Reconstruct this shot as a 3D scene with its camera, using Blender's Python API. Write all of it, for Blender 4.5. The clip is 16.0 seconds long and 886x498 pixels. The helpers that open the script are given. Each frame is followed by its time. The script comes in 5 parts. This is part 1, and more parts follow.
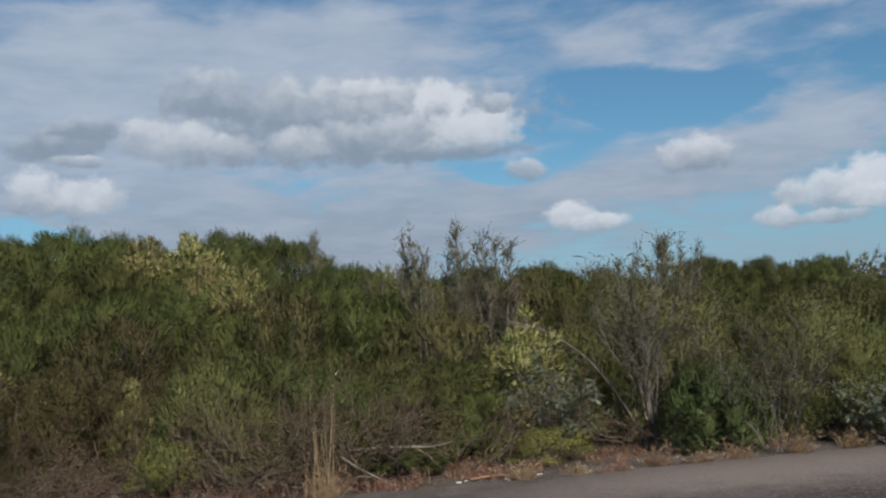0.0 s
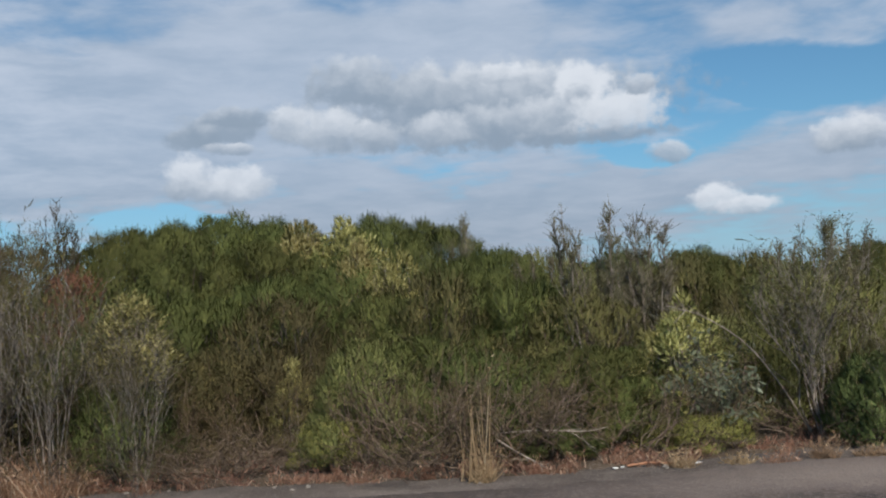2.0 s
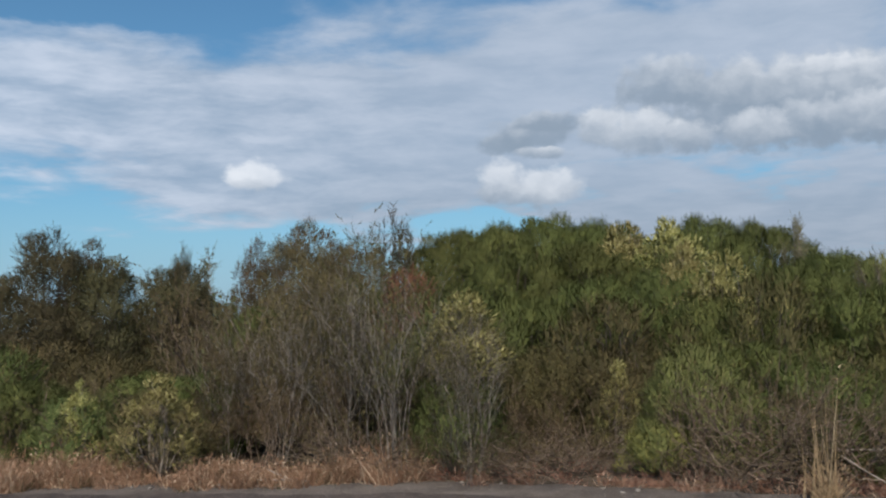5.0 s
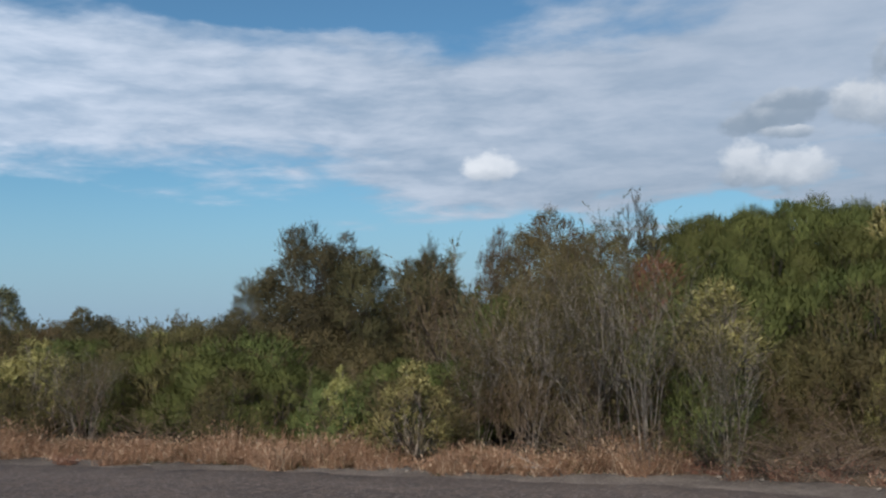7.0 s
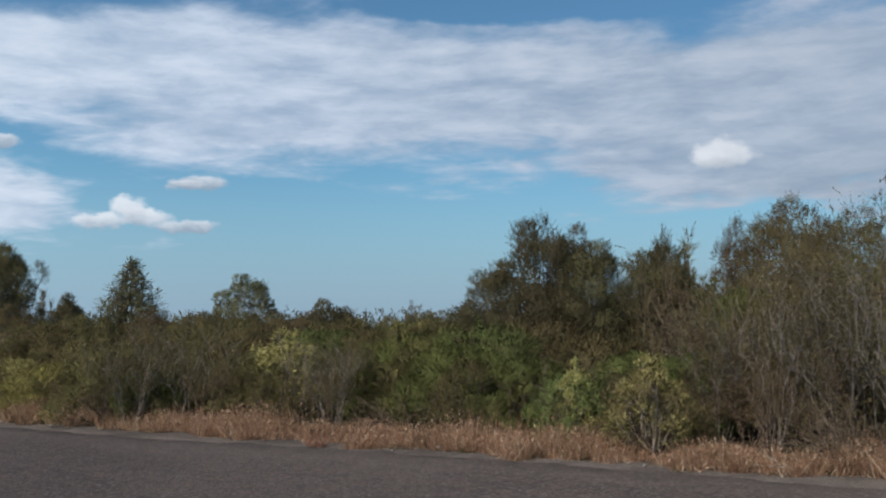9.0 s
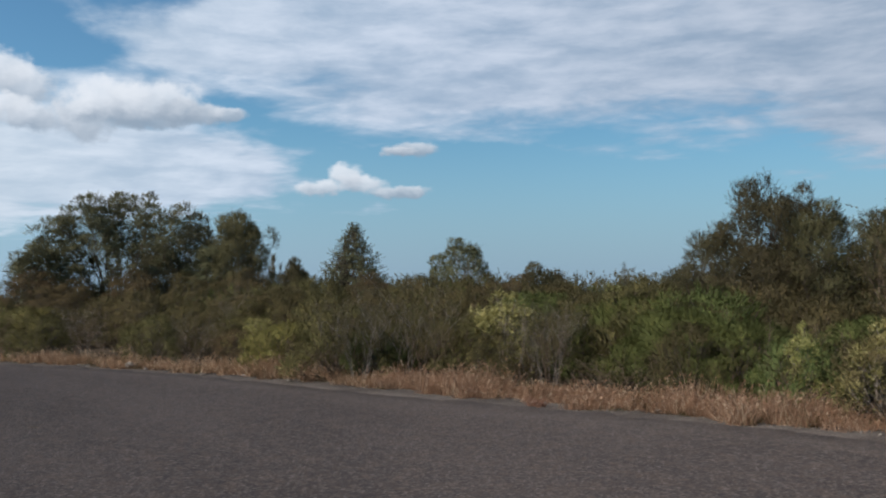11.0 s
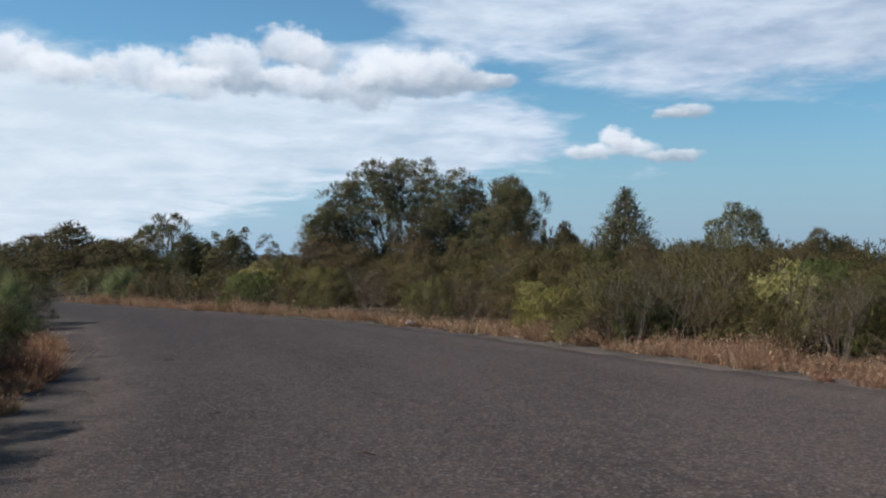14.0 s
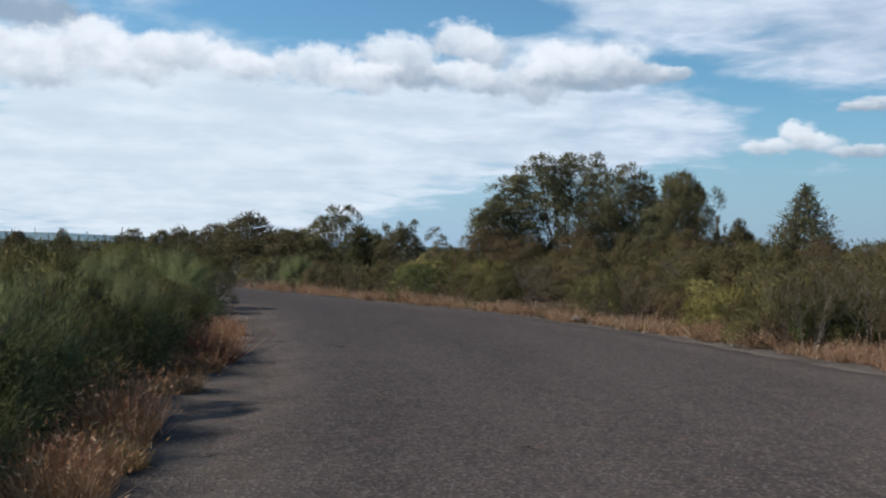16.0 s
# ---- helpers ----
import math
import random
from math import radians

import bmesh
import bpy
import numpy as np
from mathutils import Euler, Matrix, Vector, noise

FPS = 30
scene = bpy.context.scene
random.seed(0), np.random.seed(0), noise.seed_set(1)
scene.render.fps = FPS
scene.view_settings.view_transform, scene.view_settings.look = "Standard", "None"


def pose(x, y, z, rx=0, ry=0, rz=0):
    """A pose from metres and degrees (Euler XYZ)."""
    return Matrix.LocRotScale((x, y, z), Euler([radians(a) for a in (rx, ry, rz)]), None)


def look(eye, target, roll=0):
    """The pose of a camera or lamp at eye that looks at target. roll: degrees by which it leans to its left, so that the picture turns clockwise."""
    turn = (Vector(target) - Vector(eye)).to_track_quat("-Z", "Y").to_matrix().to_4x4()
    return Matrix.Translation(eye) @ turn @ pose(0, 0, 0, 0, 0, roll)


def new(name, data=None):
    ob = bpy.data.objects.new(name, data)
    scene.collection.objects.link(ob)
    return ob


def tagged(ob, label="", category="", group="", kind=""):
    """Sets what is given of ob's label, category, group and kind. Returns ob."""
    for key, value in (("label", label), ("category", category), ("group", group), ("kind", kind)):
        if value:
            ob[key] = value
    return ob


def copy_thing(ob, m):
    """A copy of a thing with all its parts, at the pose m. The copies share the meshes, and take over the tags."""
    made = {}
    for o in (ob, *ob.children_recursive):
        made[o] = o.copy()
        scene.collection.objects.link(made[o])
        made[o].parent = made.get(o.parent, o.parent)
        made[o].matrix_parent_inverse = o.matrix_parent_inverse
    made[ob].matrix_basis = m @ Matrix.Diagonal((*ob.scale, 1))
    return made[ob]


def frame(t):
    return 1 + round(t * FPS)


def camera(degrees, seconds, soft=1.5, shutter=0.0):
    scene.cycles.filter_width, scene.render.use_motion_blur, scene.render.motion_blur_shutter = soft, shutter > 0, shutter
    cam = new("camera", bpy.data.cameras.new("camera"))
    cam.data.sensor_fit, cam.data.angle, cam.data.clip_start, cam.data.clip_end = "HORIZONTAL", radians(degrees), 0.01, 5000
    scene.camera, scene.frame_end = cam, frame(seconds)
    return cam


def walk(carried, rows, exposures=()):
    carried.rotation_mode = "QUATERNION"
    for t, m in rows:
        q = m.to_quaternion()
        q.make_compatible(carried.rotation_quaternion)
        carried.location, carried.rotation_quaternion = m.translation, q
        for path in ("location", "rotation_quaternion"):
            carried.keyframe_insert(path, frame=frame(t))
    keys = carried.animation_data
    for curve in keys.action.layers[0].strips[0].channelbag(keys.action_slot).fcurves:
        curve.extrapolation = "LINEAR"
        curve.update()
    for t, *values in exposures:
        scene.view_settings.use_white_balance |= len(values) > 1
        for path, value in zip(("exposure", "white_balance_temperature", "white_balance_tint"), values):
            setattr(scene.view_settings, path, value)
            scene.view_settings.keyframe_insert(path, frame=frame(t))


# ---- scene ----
# One turn on the spot on a bush road: the camera pans left by some ninety degrees.
cam = camera(48.5, 16.0, soft=2.0, shutter=0.32)
PATH = [
    (0, -4.72, 4.70, 3.82, 0.500, 0.022, 1.6),
    (0.5, -1.59, 4.51, 3.59, 0.483, 0.057, 1.6),
    (1, 0.24, 4.12, 3.53, 0.441, 0.076, 1.6),
    (1.5, 2.14, 4.12, 3.31, 0.405, 0.056, 1.6),
    (2, 3.42, 4.26, 3.13, 0.339, 0.045, 1.6),
    (2.5, 4.98, 4.41, 3.04, 0.286, 0.028, 1.6),
    (3, 7.03, 4.44, 3.16, 0.230, 0.020, 1.6),
    (3.5, 10.31, 4.91, 3.23, 0.148, 0.006, 1.6),
    (4, 14.37, 4.95, 2.37, 0.148, 0.007, 1.6),
    (6.5, 30.98, 5.05, 1.12, 0.029, -0.003, 1.6),
    (7, 35.00, 4.70, 1.11, 0.000, 0.000, 1.6),
    (7.5, 38.78, 4.93, 0.98, -0.008, -0.005, 1.6),
    (8, 42.21, 5.37, 0.96, -0.029, -0.050, 1.6),
    (8.5, 44.98, 4.72, 0.96, -0.049, -0.055, 1.6),
    (9, 48.13, 4.44, 0.71, -0.058, -0.069, 1.6),
    (9.5, 51.18, 3.82, 0.66, -0.090, -0.084, 1.6),
    (12, 66.06, 1.57, 0.61, 0.072, -0.331, 1.6),
    (12.5, 68.74, 1.10, 0.59, 0.052, -0.327, 1.6),
    (13, 71.42, 0.93, 0.09, 0.002, -0.311, 1.6),
    (13.5, 74.02, 0.63, -0.11, -0.009, -0.313, 1.6),
    (14, 75.87, 0.38, -0.30, -0.020, -0.311, 1.6),
    (14.5, 78.08, -0.01, -0.48, -0.029, -0.310, 1.6),
    (15, 80.41, -0.24, -0.69, -0.010, -0.314, 1.6),
    (15.5, 82.70, -0.33, -0.93, -0.022, -0.312, 1.6),
    (16, 85.56, -0.11, -1.49, -0.025, -0.311, 1.6),
]
walk(cam, [(t, pose(x, y, z, 90 + p, r, w)) for t, w, p, r, x, y, z in PATH],
     [(0.0, -0.19), (1.5, 0.0), (4.0, 0.0), (7.0, -0.04), (8.3, -0.05), (9.5, -0.16), (12.0, -0.12), (14.0, -0.02), (16.0, 0.0)])

# ---- sky and sun ----
SUN_EL, SUN_AZ = 40.0, 196.0      # degrees; azimuth counted to the left from +y
sun_way = Vector((-math.sin(radians(SUN_AZ)) * math.cos(radians(SUN_EL)),
                  math.cos(radians(SUN_AZ)) * math.cos(radians(SUN_EL)), math.sin(radians(SUN_EL))))
sun = new("sun", bpy.data.lights.new("sun", "SUN"))
sun.data.energy, sun.data.angle, sun.data.color = 4.8, radians(0.6), (1.0, 0.93, 0.84)
sun.matrix_basis = look(sun_way * 200, (0, 0, 0))


class Graph:
    """A thin wrapper for building node trees."""

    def __init__(self, tree):
        self.tree = tree
        tree.nodes.clear()

    def node(self, kind, inputs=(), **props):
        n = self.tree.nodes.new(kind)
        if "operation" in props:
            n.operation = props["operation"]
        if "use_clamp" in props:
            n.use_clamp = props["use_clamp"]
        if "interpolation_type" in props:
            n.interpolation_type = props["interpolation_type"]
        if "data_type" in props:
            n.data_type, n.blend_type = props["data_type"], props["blend_type"]
        if "vector_type" in props:
            n.vector_type = props["vector_type"]
        if "gradient_type" in props:
            n.gradient_type = props["gradient_type"]
        if "feature" in props:
            n.feature = props["feature"]
        for key, value in dict(inputs).items():
            if isinstance(value, bpy.types.NodeSocket):
                self.tree.links.new(value, n.inputs[key])
            else:
                n.inputs[key].default_value = value
        return n

    def math(self, op, *args, clamp=False):
        return self.node("ShaderNodeMath", dict(enumerate(args)), operation=op, use_clamp=clamp).outputs[0]

    def vmath(self, op, *args):
        return self.node("ShaderNodeVectorMath", dict(enumerate(args)), operation=op).outputs[0]

    def noise(self, vector, scale, detail=4.0, rough=0.55, distort=0.0):
        return self.node("ShaderNodeTexNoise", {"Vector": vector, "Scale": scale, "Detail": detail, "Roughness": rough,
                                                "Distortion": distort})

    def rise(self, value, low, high, a=0.0, b=1.0):
        n = self.node("ShaderNodeMapRange", {0: value, 1: low, 2: high, 3: a, 4: b}, interpolation_type="SMOOTHSTEP")
        return n.outputs[0]

    def mix(self, factor, a, b, blend="MIX"):
        n = self.node("ShaderNodeMix", data_type="RGBA", blend_type=blend)
        for key, value in ((0, factor), (6, a), (7, b)):
            if isinstance(value, bpy.types.NodeSocket):
                self.tree.links.new(value, n.inputs[key])
            else:
                n.inputs[key].default_value = value if key == 0 or len(value) == 4 else (*value, 1)
        return n.outputs[2]


def make_world():
    world = bpy.data.worlds.new("sky")
    scene.world = world
    world.use_nodes = True
    g = Graph(world.node_tree)
    sky = g.node("ShaderNodeTexSky")
    sky.sky_type, sky.sun_disc, sky.sun_elevation = "NISHITA", False, radians(SUN_EL)
    sky.sun_rotation, sky.air_density, sky.dust_density, sky.ozone_density = math.atan2(sun_way.x, sun_way.y), 1.0, 0.6, 2.0
    way = g.node("ShaderNodeTexCoord").outputs["Generated"]
    sep = g.node("ShaderNodeSeparateXYZ", {0: way}).outputs
    az = g.math("MULTIPLY", g.math("ARCTAN2", g.math("MULTIPLY", sep[0], -1.0), sep[1]), 57.2958)
    el = g.math("MULTIPLY", g.math("ARCSINE", sep[2]), 57.2958)
    plane = g.node("ShaderNodeCombineXYZ", {0: az, 1: el, 2: 0.0}).outputs[0]
    # layered cloud sheets lie flat, so their pattern is squeezed towards the horizon
    lift = g.math("ADD", g.math("MAXIMUM", sep[2], 0.0), 0.10)
    flat = g.node("ShaderNodeCombineXYZ", {0: g.math("DIVIDE", sep[0], lift), 1: g.math("DIVIDE", sep[1], lift), 2: 0.0}).outputs[0]
    squeezed = g.vmath("MULTIPLY", plane, (0.5, 1.0, 1.0))

    def warp(vector, scale, amount):
        c = g.noise(squeezed, scale, 5.0, 0.6).outputs["Color"]
        c = g.vmath("SUBTRACT", c, (0.5, 0.5, 0.5))
        return g.vmath("MULTIPLY_ADD", c, amount, vector)

    def blob(vector, a, e, w, h, turn=0.0):
        m = g.node("ShaderNodeMapping", {"Vector": vector, "Location": (a, e, 0), "Rotation": (0, 0, radians(turn)),
                                         "Scale": (w, h, 1)}, vector_type="TEXTURE").outputs[0]
        return g.node("ShaderNodeTexGradient", {0: m}, gradient_type="SPHERICAL").outputs[1]

    def total(parts):
        out = parts[0]
        for p in parts[1:]:
            out = g.math("ADD", out, p)
        return out

    # high sheets: veils that fill parts of the sky, and clear gaps between them
    soft = warp(plane, 0.25, (5.0, 2.2, 0.0))
    veils = [g.math("MULTIPLY", blob(soft, *b[:5]), b[5] if len(b) > 5 else 1.0) for b in VEILS]
    clear = [blob(soft, *b) for b in GAPS]
    grain = g.noise(flat, 1.3, 6.0, 0.55, 0.4).outputs["Fac"]
    fine = g.noise(flat, 4.0, 5.0, 0.55, 0.3).outputs["Fac"]
    pattern = g.math("ADD", g.math("MULTIPLY", grain, 0.60), g.math("MULTIPLY", fine, 0.40))
    cover = g.math("ADD", g.math("MULTIPLY", total(veils), 1.1), g.math("MULTIPLY_ADD", pattern, 2.4, -1.17))
    cover = g.math("SUBTRACT", cover, g.math("MULTIPLY", total(clear), 1.5))
    # the air between the north and the west is clear towards the horizon
    clean = g.math("MULTIPLY", g.rise(el, 5.0, 2.0), g.math("MULTIPLY", g.rise(az, 20.0, 30.0), g.rise(az, 98.0, 76.0)))
    cover = g.math("SUBTRACT", cover, g.math("MULTIPLY", clean, 0.9))
    veil = g.math("MULTIPLY", g.rise(cover, 0.0, 0.68), 0.95)
    # billows of the sheets, less squeezed than their edges
    high = g.math("ADD", g.math("MAXIMUM", sep[2], 0.0), 0.30)
    billow = g.node("ShaderNodeCombineXYZ", {0: g.math("DIVIDE", sep[0], high), 1: g.math("DIVIDE", sep[1], high), 2: 0.0}).outputs[0]
    puff = g.noise(billow, 5.5, 5.0, 0.55, 0.4).outputs["Fac"]
    streak = g.noise(g.vmath("MULTIPLY", warp(plane, 0.3, (2.5, 1.6, 0.0)), (0.16, 0.85, 1.0)), 1.0, 6.0, 0.60).outputs["Fac"]
    veil_tone = g.rise(total([g.math("MULTIPLY", fine, 0.22), g.math("MULTIPLY", grain, 0.22), g.math("MULTIPLY", puff, 0.22), g.math("MULTIPLY", streak, 0.34)]), 0.385, 0.625)
    # over the north-east they are smooth
    calm = g.rise(az, 12.0, 40.0, 0.42, 1.0)
    veil_tone = g.math("MULTIPLY_ADD", g.math("SUBTRACT", veil_tone, 0.52), calm, 0.52)
    # towards the west the sheets are thicker and more even
    west = g.rise(az, 62.0, 98.0, 0.0, 0.62)
    veil_tone = g.math("ADD", g.math("MULTIPLY", veil_tone, g.math("SUBTRACT", 1.0, west)), g.math("MULTIPLY", west, 0.80))
    veil_colour = g.mix(veil_tone, VEIL_DARK, VEIL_LIGHT)
    # the sheets brighten towards the sun's side of the sky
    sunward = g.rise(az, 22.0, 88.0, 0.80, 1.14)
    veil_colour = g.mix(g.rise(az, 55.0, 100.0), veil_colour, g.mix(1.0, veil_colour, (1.03, 1.01, 0.94), "MULTIPLY"))
    veil_colour = g.vmath("SCALE", veil_colour)
    deep = g.rise(g.math("ADD", el, g.math("MULTIPLY", g.math("MAXIMUM", g.math("SUBTRACT", az, 25.0), 0.0), 0.3)), 3.0, 12.0, 0.80, 1.0)
    g.tree.links.new(g.math("MULTIPLY", sunward, deep), veil_colour.node.inputs["Scale"])

    # heaped clouds: rounded lumps with ragged edges, one before the other, bright above and grey below
    rag = warp(warp(plane, 0.75, (1.3, 0.8, 0.0)), 2.2, (0.50, 0.36, 0.0))
    crumble = g.math("MULTIPLY_ADD", g.noise(plane, 1.0, 5.0, 0.52).outputs["Fac"], 1.0, -0.5)
    curd = g.math("MULTIPLY_ADD", g.noise(rag, 0.8, 4.0, 0.50).outputs["Fac"], 1.2, -0.6)
    heap_scale = g.rise(az, -5.0, 90.0, 0.90, 1.08)

    def lumps(colour, group, soft=0.52):
        for a, e, w, h, light in group:
            # each lump's edge is nudged a little by what lies behind it
            nudged = g.vmath("MULTIPLY_ADD", colour, (0.1, 0.1, 0.0), rag)
            m = g.node("ShaderNodeMapping", {"Vector": nudged, "Location": (a, e, 0), "Scale": (w * 1.18, h * 1.20, 1)}, vector_type="TEXTURE").outputs[0]
            far = g.math("ADD", g.node("ShaderNodeVectorMath", {0: m}, operation="LENGTH").outputs["Value"], crumble)
            high = g.node("ShaderNodeSeparateXYZ", {0: m}).outputs[1]
            tone = g.math("ADD", g.math("MULTIPLY_ADD", high, 0.40, light * 0.80 - 0.02), g.math("MULTIPLY", curd, 0.50))
            lump = g.mix(g.rise(tone, 0.0, 1.0), HEAP_DARK, HEAP_LIGHT)
            lump = g.mix(1.0, lump, g.node("ShaderNodeCombineXYZ", {0: heap_scale, 1: heap_scale, 2: heap_scale}).outputs[0], "MULTIPLY")
            colour = g.mix(g.rise(far, 1.05, 1.05 - soft, 0.0, 0.86), colour, lump)
        return colour

    # pale air towards the horizon
    low = g.rise(el, 0.0, 10.0, 0.80, 0.0)
    base = g.mix(1.0, sky.outputs[0], (SKY_GAIN * 0.66, SKY_GAIN * 1.01, SKY_GAIN * 1.13), "MULTIPLY")
    base = g.mix(low, base, HAZE)
    base = g.vmath("SCALE", base)
    g.tree.links.new(g.rise(az, 55.0, 108.0, 1.0, 1.42), base.node.inputs["Scale"])
    colour = g.mix(veil, base, veil_colour)
    for group in (LONG_CLOUD, LOW_PUFFS, EAST_PUFFS, NORTH_PUFF, BAND_WEST, HEAP_WEST, SMALL_WEST):
        colour = lumps(colour, group)
    back = g.node("ShaderNodeBackground", {0: colour, 1: 1.0})
    out = g.node("ShaderNodeOutputWorld")
    g.tree.links.new(back.outputs[0], out.inputs[0])


SKY_GAIN = 0.088
HAZE = (0.295, 0.425, 0.600)
VEIL_DARK, VEIL_LIGHT = (0.372, 0.493, 0.660), (0.685, 0.772, 0.920)
HEAP_DARK, HEAP_LIGHT = (0.300, 0.383, 0.490), (0.825, 0.875, 0.950)
# azimuth, elevation, half width, half height, turn (degrees), weight
VEILS = ((8, 15, 26, 6), (18, 12, 16, 5), (40, 13, 22, 5.5, 4), (60, 13, 15, 5), (28, 9, 14, 4), (0, 6.5, 26, 4.6),
         (-24, 9.5, 13, 3.2, -8), (-16, 16.0, 8, 3.2, 6, 0.5), (-28, 17.4, 4, 1.6), (88, 6.5, 20, 5.5), (104, 7, 14, 6), (72, 14.5, 14, 3.2, -12), (77, 7.0, 11, 2.6), (102, 2.5, 20, 4.5))
GAPS = ((-18, 12.4, 8.5, 1.9, 10), (58, 6.8, 11, 1.8), (52, 5, 12, 2.6), (40, 4, 9, 2.0), (42, 18.6, 13, 1.6),
        (30, 4.5, 5, 2.6), (88, 14, 14, 1.8, 6), (19, 6.4, 4, 1.0), (-9, 9.0, 3, 0.8))
# heaped clouds, back to front: azimuth, elevation, half width, half height (degrees), lightness
LONG_CLOUD = ((-0.1, 12.4, 10.9, 2.39, 0.26), (15.9, 11.6, 2.4, 1.05, 0.22), (8.0, 14.1, 2.7, 1.40, 0.34), (6.1, 13.4, 1.6, 1.06, 0.24), (3.8, 13.5, 2.2, 1.50, 0.42),
    (0.9, 13.1, 2.5, 1.65, 0.45), (-2.1, 12.9, 2.5, 1.65, 0.46), (-0.9, 14.2, 1.9, 0.55, 0.82), (-0.7, 11.2, 3.6, 1.32, 0.36), (3.0, 11.1, 1.8, 1.16, 0.52),
    (-4.0, 11.4, 2.4, 1.32, 0.50), (-5.3, 13.2, 1.9, 1.35, 1.15), (-5.2, 12.5, 0.9, 0.70, 0.40), (-7.4, 11.6, 2.9, 1.30, 1.02), (-6.0, 10.3, 4.4, 0.50, 0.16),
    (11.8, 11.8, 1.4, 1.19, 0.60), (9.4, 11.4, 2.1, 1.30, 0.60), (6.8, 10.9, 1.5, 0.92, 0.46))
LOW_PUFFS = ((14.8, 12.2, 2.0, 0.66, 0.16), (17.3, 11.2, 1.6, 0.75, 0.12), (15.2, 10.5, 1.6, 0.34, 0.52), (16.4, 8.2, 2.7, 0.59, 0.62), (17.7, 8.9, 1.4, 1.23, 0.72),
    (14.9, 8.5, 1.8, 1.18, 0.74), (-10.2, 9.0, 1.2, 0.70, 0.50), (-8.8, 13.0, 1.0, 0.54, 0.55))
EAST_PUFFS = ((-19.7, 8.8, 2.2, 0.83, 0.40), (-19.7, 9.1, 1.9, 0.91, 0.70), (-24.8, 6.2, 1.1, 0.74, 0.62), (-27.1, 6.3, 2.4, 1.16, 0.78), (-29.0, 6.9, 1.7, 0.93, 0.98),
    (-29.5, 5.8, 2.2, 0.86, 0.85), (-12.6, 6.2, 1.5, 0.78, 0.98), (-14.2, 5.7, 1.7, 0.51, 0.85), (-23.9, 5.0, 1.3, 0.63, 0.75), (-26.7, 4.8, 1.9, 0.40, 0.55))
NORTH_PUFF = ((32.0, 9.4, 1.7, 0.86, 0.92), (32.6, 9.2, 1.1, 0.55, 0.90))
SMALL_WEST = ((62.8, 5.8, 1.8, 0.35, 0.58), (67.4, 6.0, 1.6, 0.39, 0.85), (65.0, 6.3, 1.4, 0.47, 0.86), (65.9, 6.7, 1.0, 0.63, 0.98), (62.0, 8.2, 1.7, 0.38, 0.50),
    (62.8, 8.1, 1.0, 0.28, 0.62))
HEAP_WEST = ((88.6, 11.1, 2.3, 1.14, 0.84), (84.9, 12.0, 2.0, 1.01, 0.82), (83.5, 11.3, 1.5, 1.10, 0.66), (89.5, 10.0, 2.0, 0.60, 0.95), (87.2, 9.9, 1.9, 0.79, 0.30),
    (84.9, 10.2, 1.7, 0.66, 0.92), (83.2, 9.6, 2.2, 0.67, 0.62), (80.3, 9.7, 1.6, 1.20, 0.70), (79.1, 10.6, 2.6, 1.20, 0.94), (76.8, 10.8, 2.6, 1.06, 0.90),
    (77.2, 9.8, 3.4, 0.57, 0.34), (75.3, 10.2, 1.6, 0.76, 0.36), (73.8, 10.1, 1.0, 0.69, 0.55), (72.7, 10.0, 1.1, 0.42, 0.50))
BAND_WEST = ((108.4, 12.0, 2.9, 1.04, 0.10), (108.4, 9.6, 2.9, 1.55, 0.86), (105.3, 10.8, 2.1, 1.29, 0.96), (103.2, 10.0, 2.5, 1.38, 0.88), (100.8, 10.7, 3.0, 0.95, 0.88),
    (97.0, 10.0, 2.4, 0.90, 0.88), (93.2, 10.3, 2.8, 1.06, 0.82), (90.5, 9.7, 2.3, 0.92, 0.88), (113.2, 10.2, 3.6, 1.52, 0.80))
make_world()


# ---- materials ----
def material(name):
    m = bpy.data.materials.new(name)
    m.use_nodes = True
    return m, Graph(m.node_tree)


def finish(g, shader, bump=None):
    out = g.node("ShaderNodeOutputMaterial")
    g.tree.links.new(shader.outputs[0], out.inputs[0])


def leaf_material(name, dark, light, tip=None, sheer=0.22, tip_share=0.08, rough=0.75):
    """Leaves: every leaf varies a little, every plant a little, and patches of the plant too."""
    m, g = material(name)
    island = g.node("ShaderNodeNewGeometry").outputs["Random Per Island"]
    plant = g.node("ShaderNodeObjectInfo").outputs["Random"]
    spot = g.node("ShaderNodeTexCoord").outputs["Object"]
    patch = g.noise(spot, 2.2, 3.0).outputs["Fac"]
    f = g.math("ADD", g.math("MULTIPLY", island, 0.14), g.math("MULTIPLY_ADD", patch, 0.9, -0.04))
    colour = g.mix(g.math("MULTIPLY", f, 1.0, clamp=True), dark, light)
    if tip:
        pick = g.rise(g.math("ADD", island, g.math("MULTIPLY_ADD", patch, 0.6, -0.3)), 1.0 - tip_share, 1.06 - tip_share)
        colour = g.mix(pick, colour, tip)
    hue = g.node("ShaderNodeHueSaturation", {"Hue": g.math("MULTIPLY_ADD", plant, 0.036, 0.478),
                                             "Value": g.math("MULTIPLY_ADD", plant, 0.30, 0.83), "Color": colour})
    skin = g.node("ShaderNodeBsdfPrincipled", {"Base Color": hue.outputs[0], "Roughness": rough, "Specular IOR Level": 0.18})
    through_leaf = g.node("ShaderNodeBsdfTranslucent", {"Color": hue.outputs[0]})
    mixed = g.node("ShaderNodeMixShader", {0: sheer, 1: skin.outputs[0], 2: through_leaf.outputs[0]})
    finish(g, mixed)
    return m


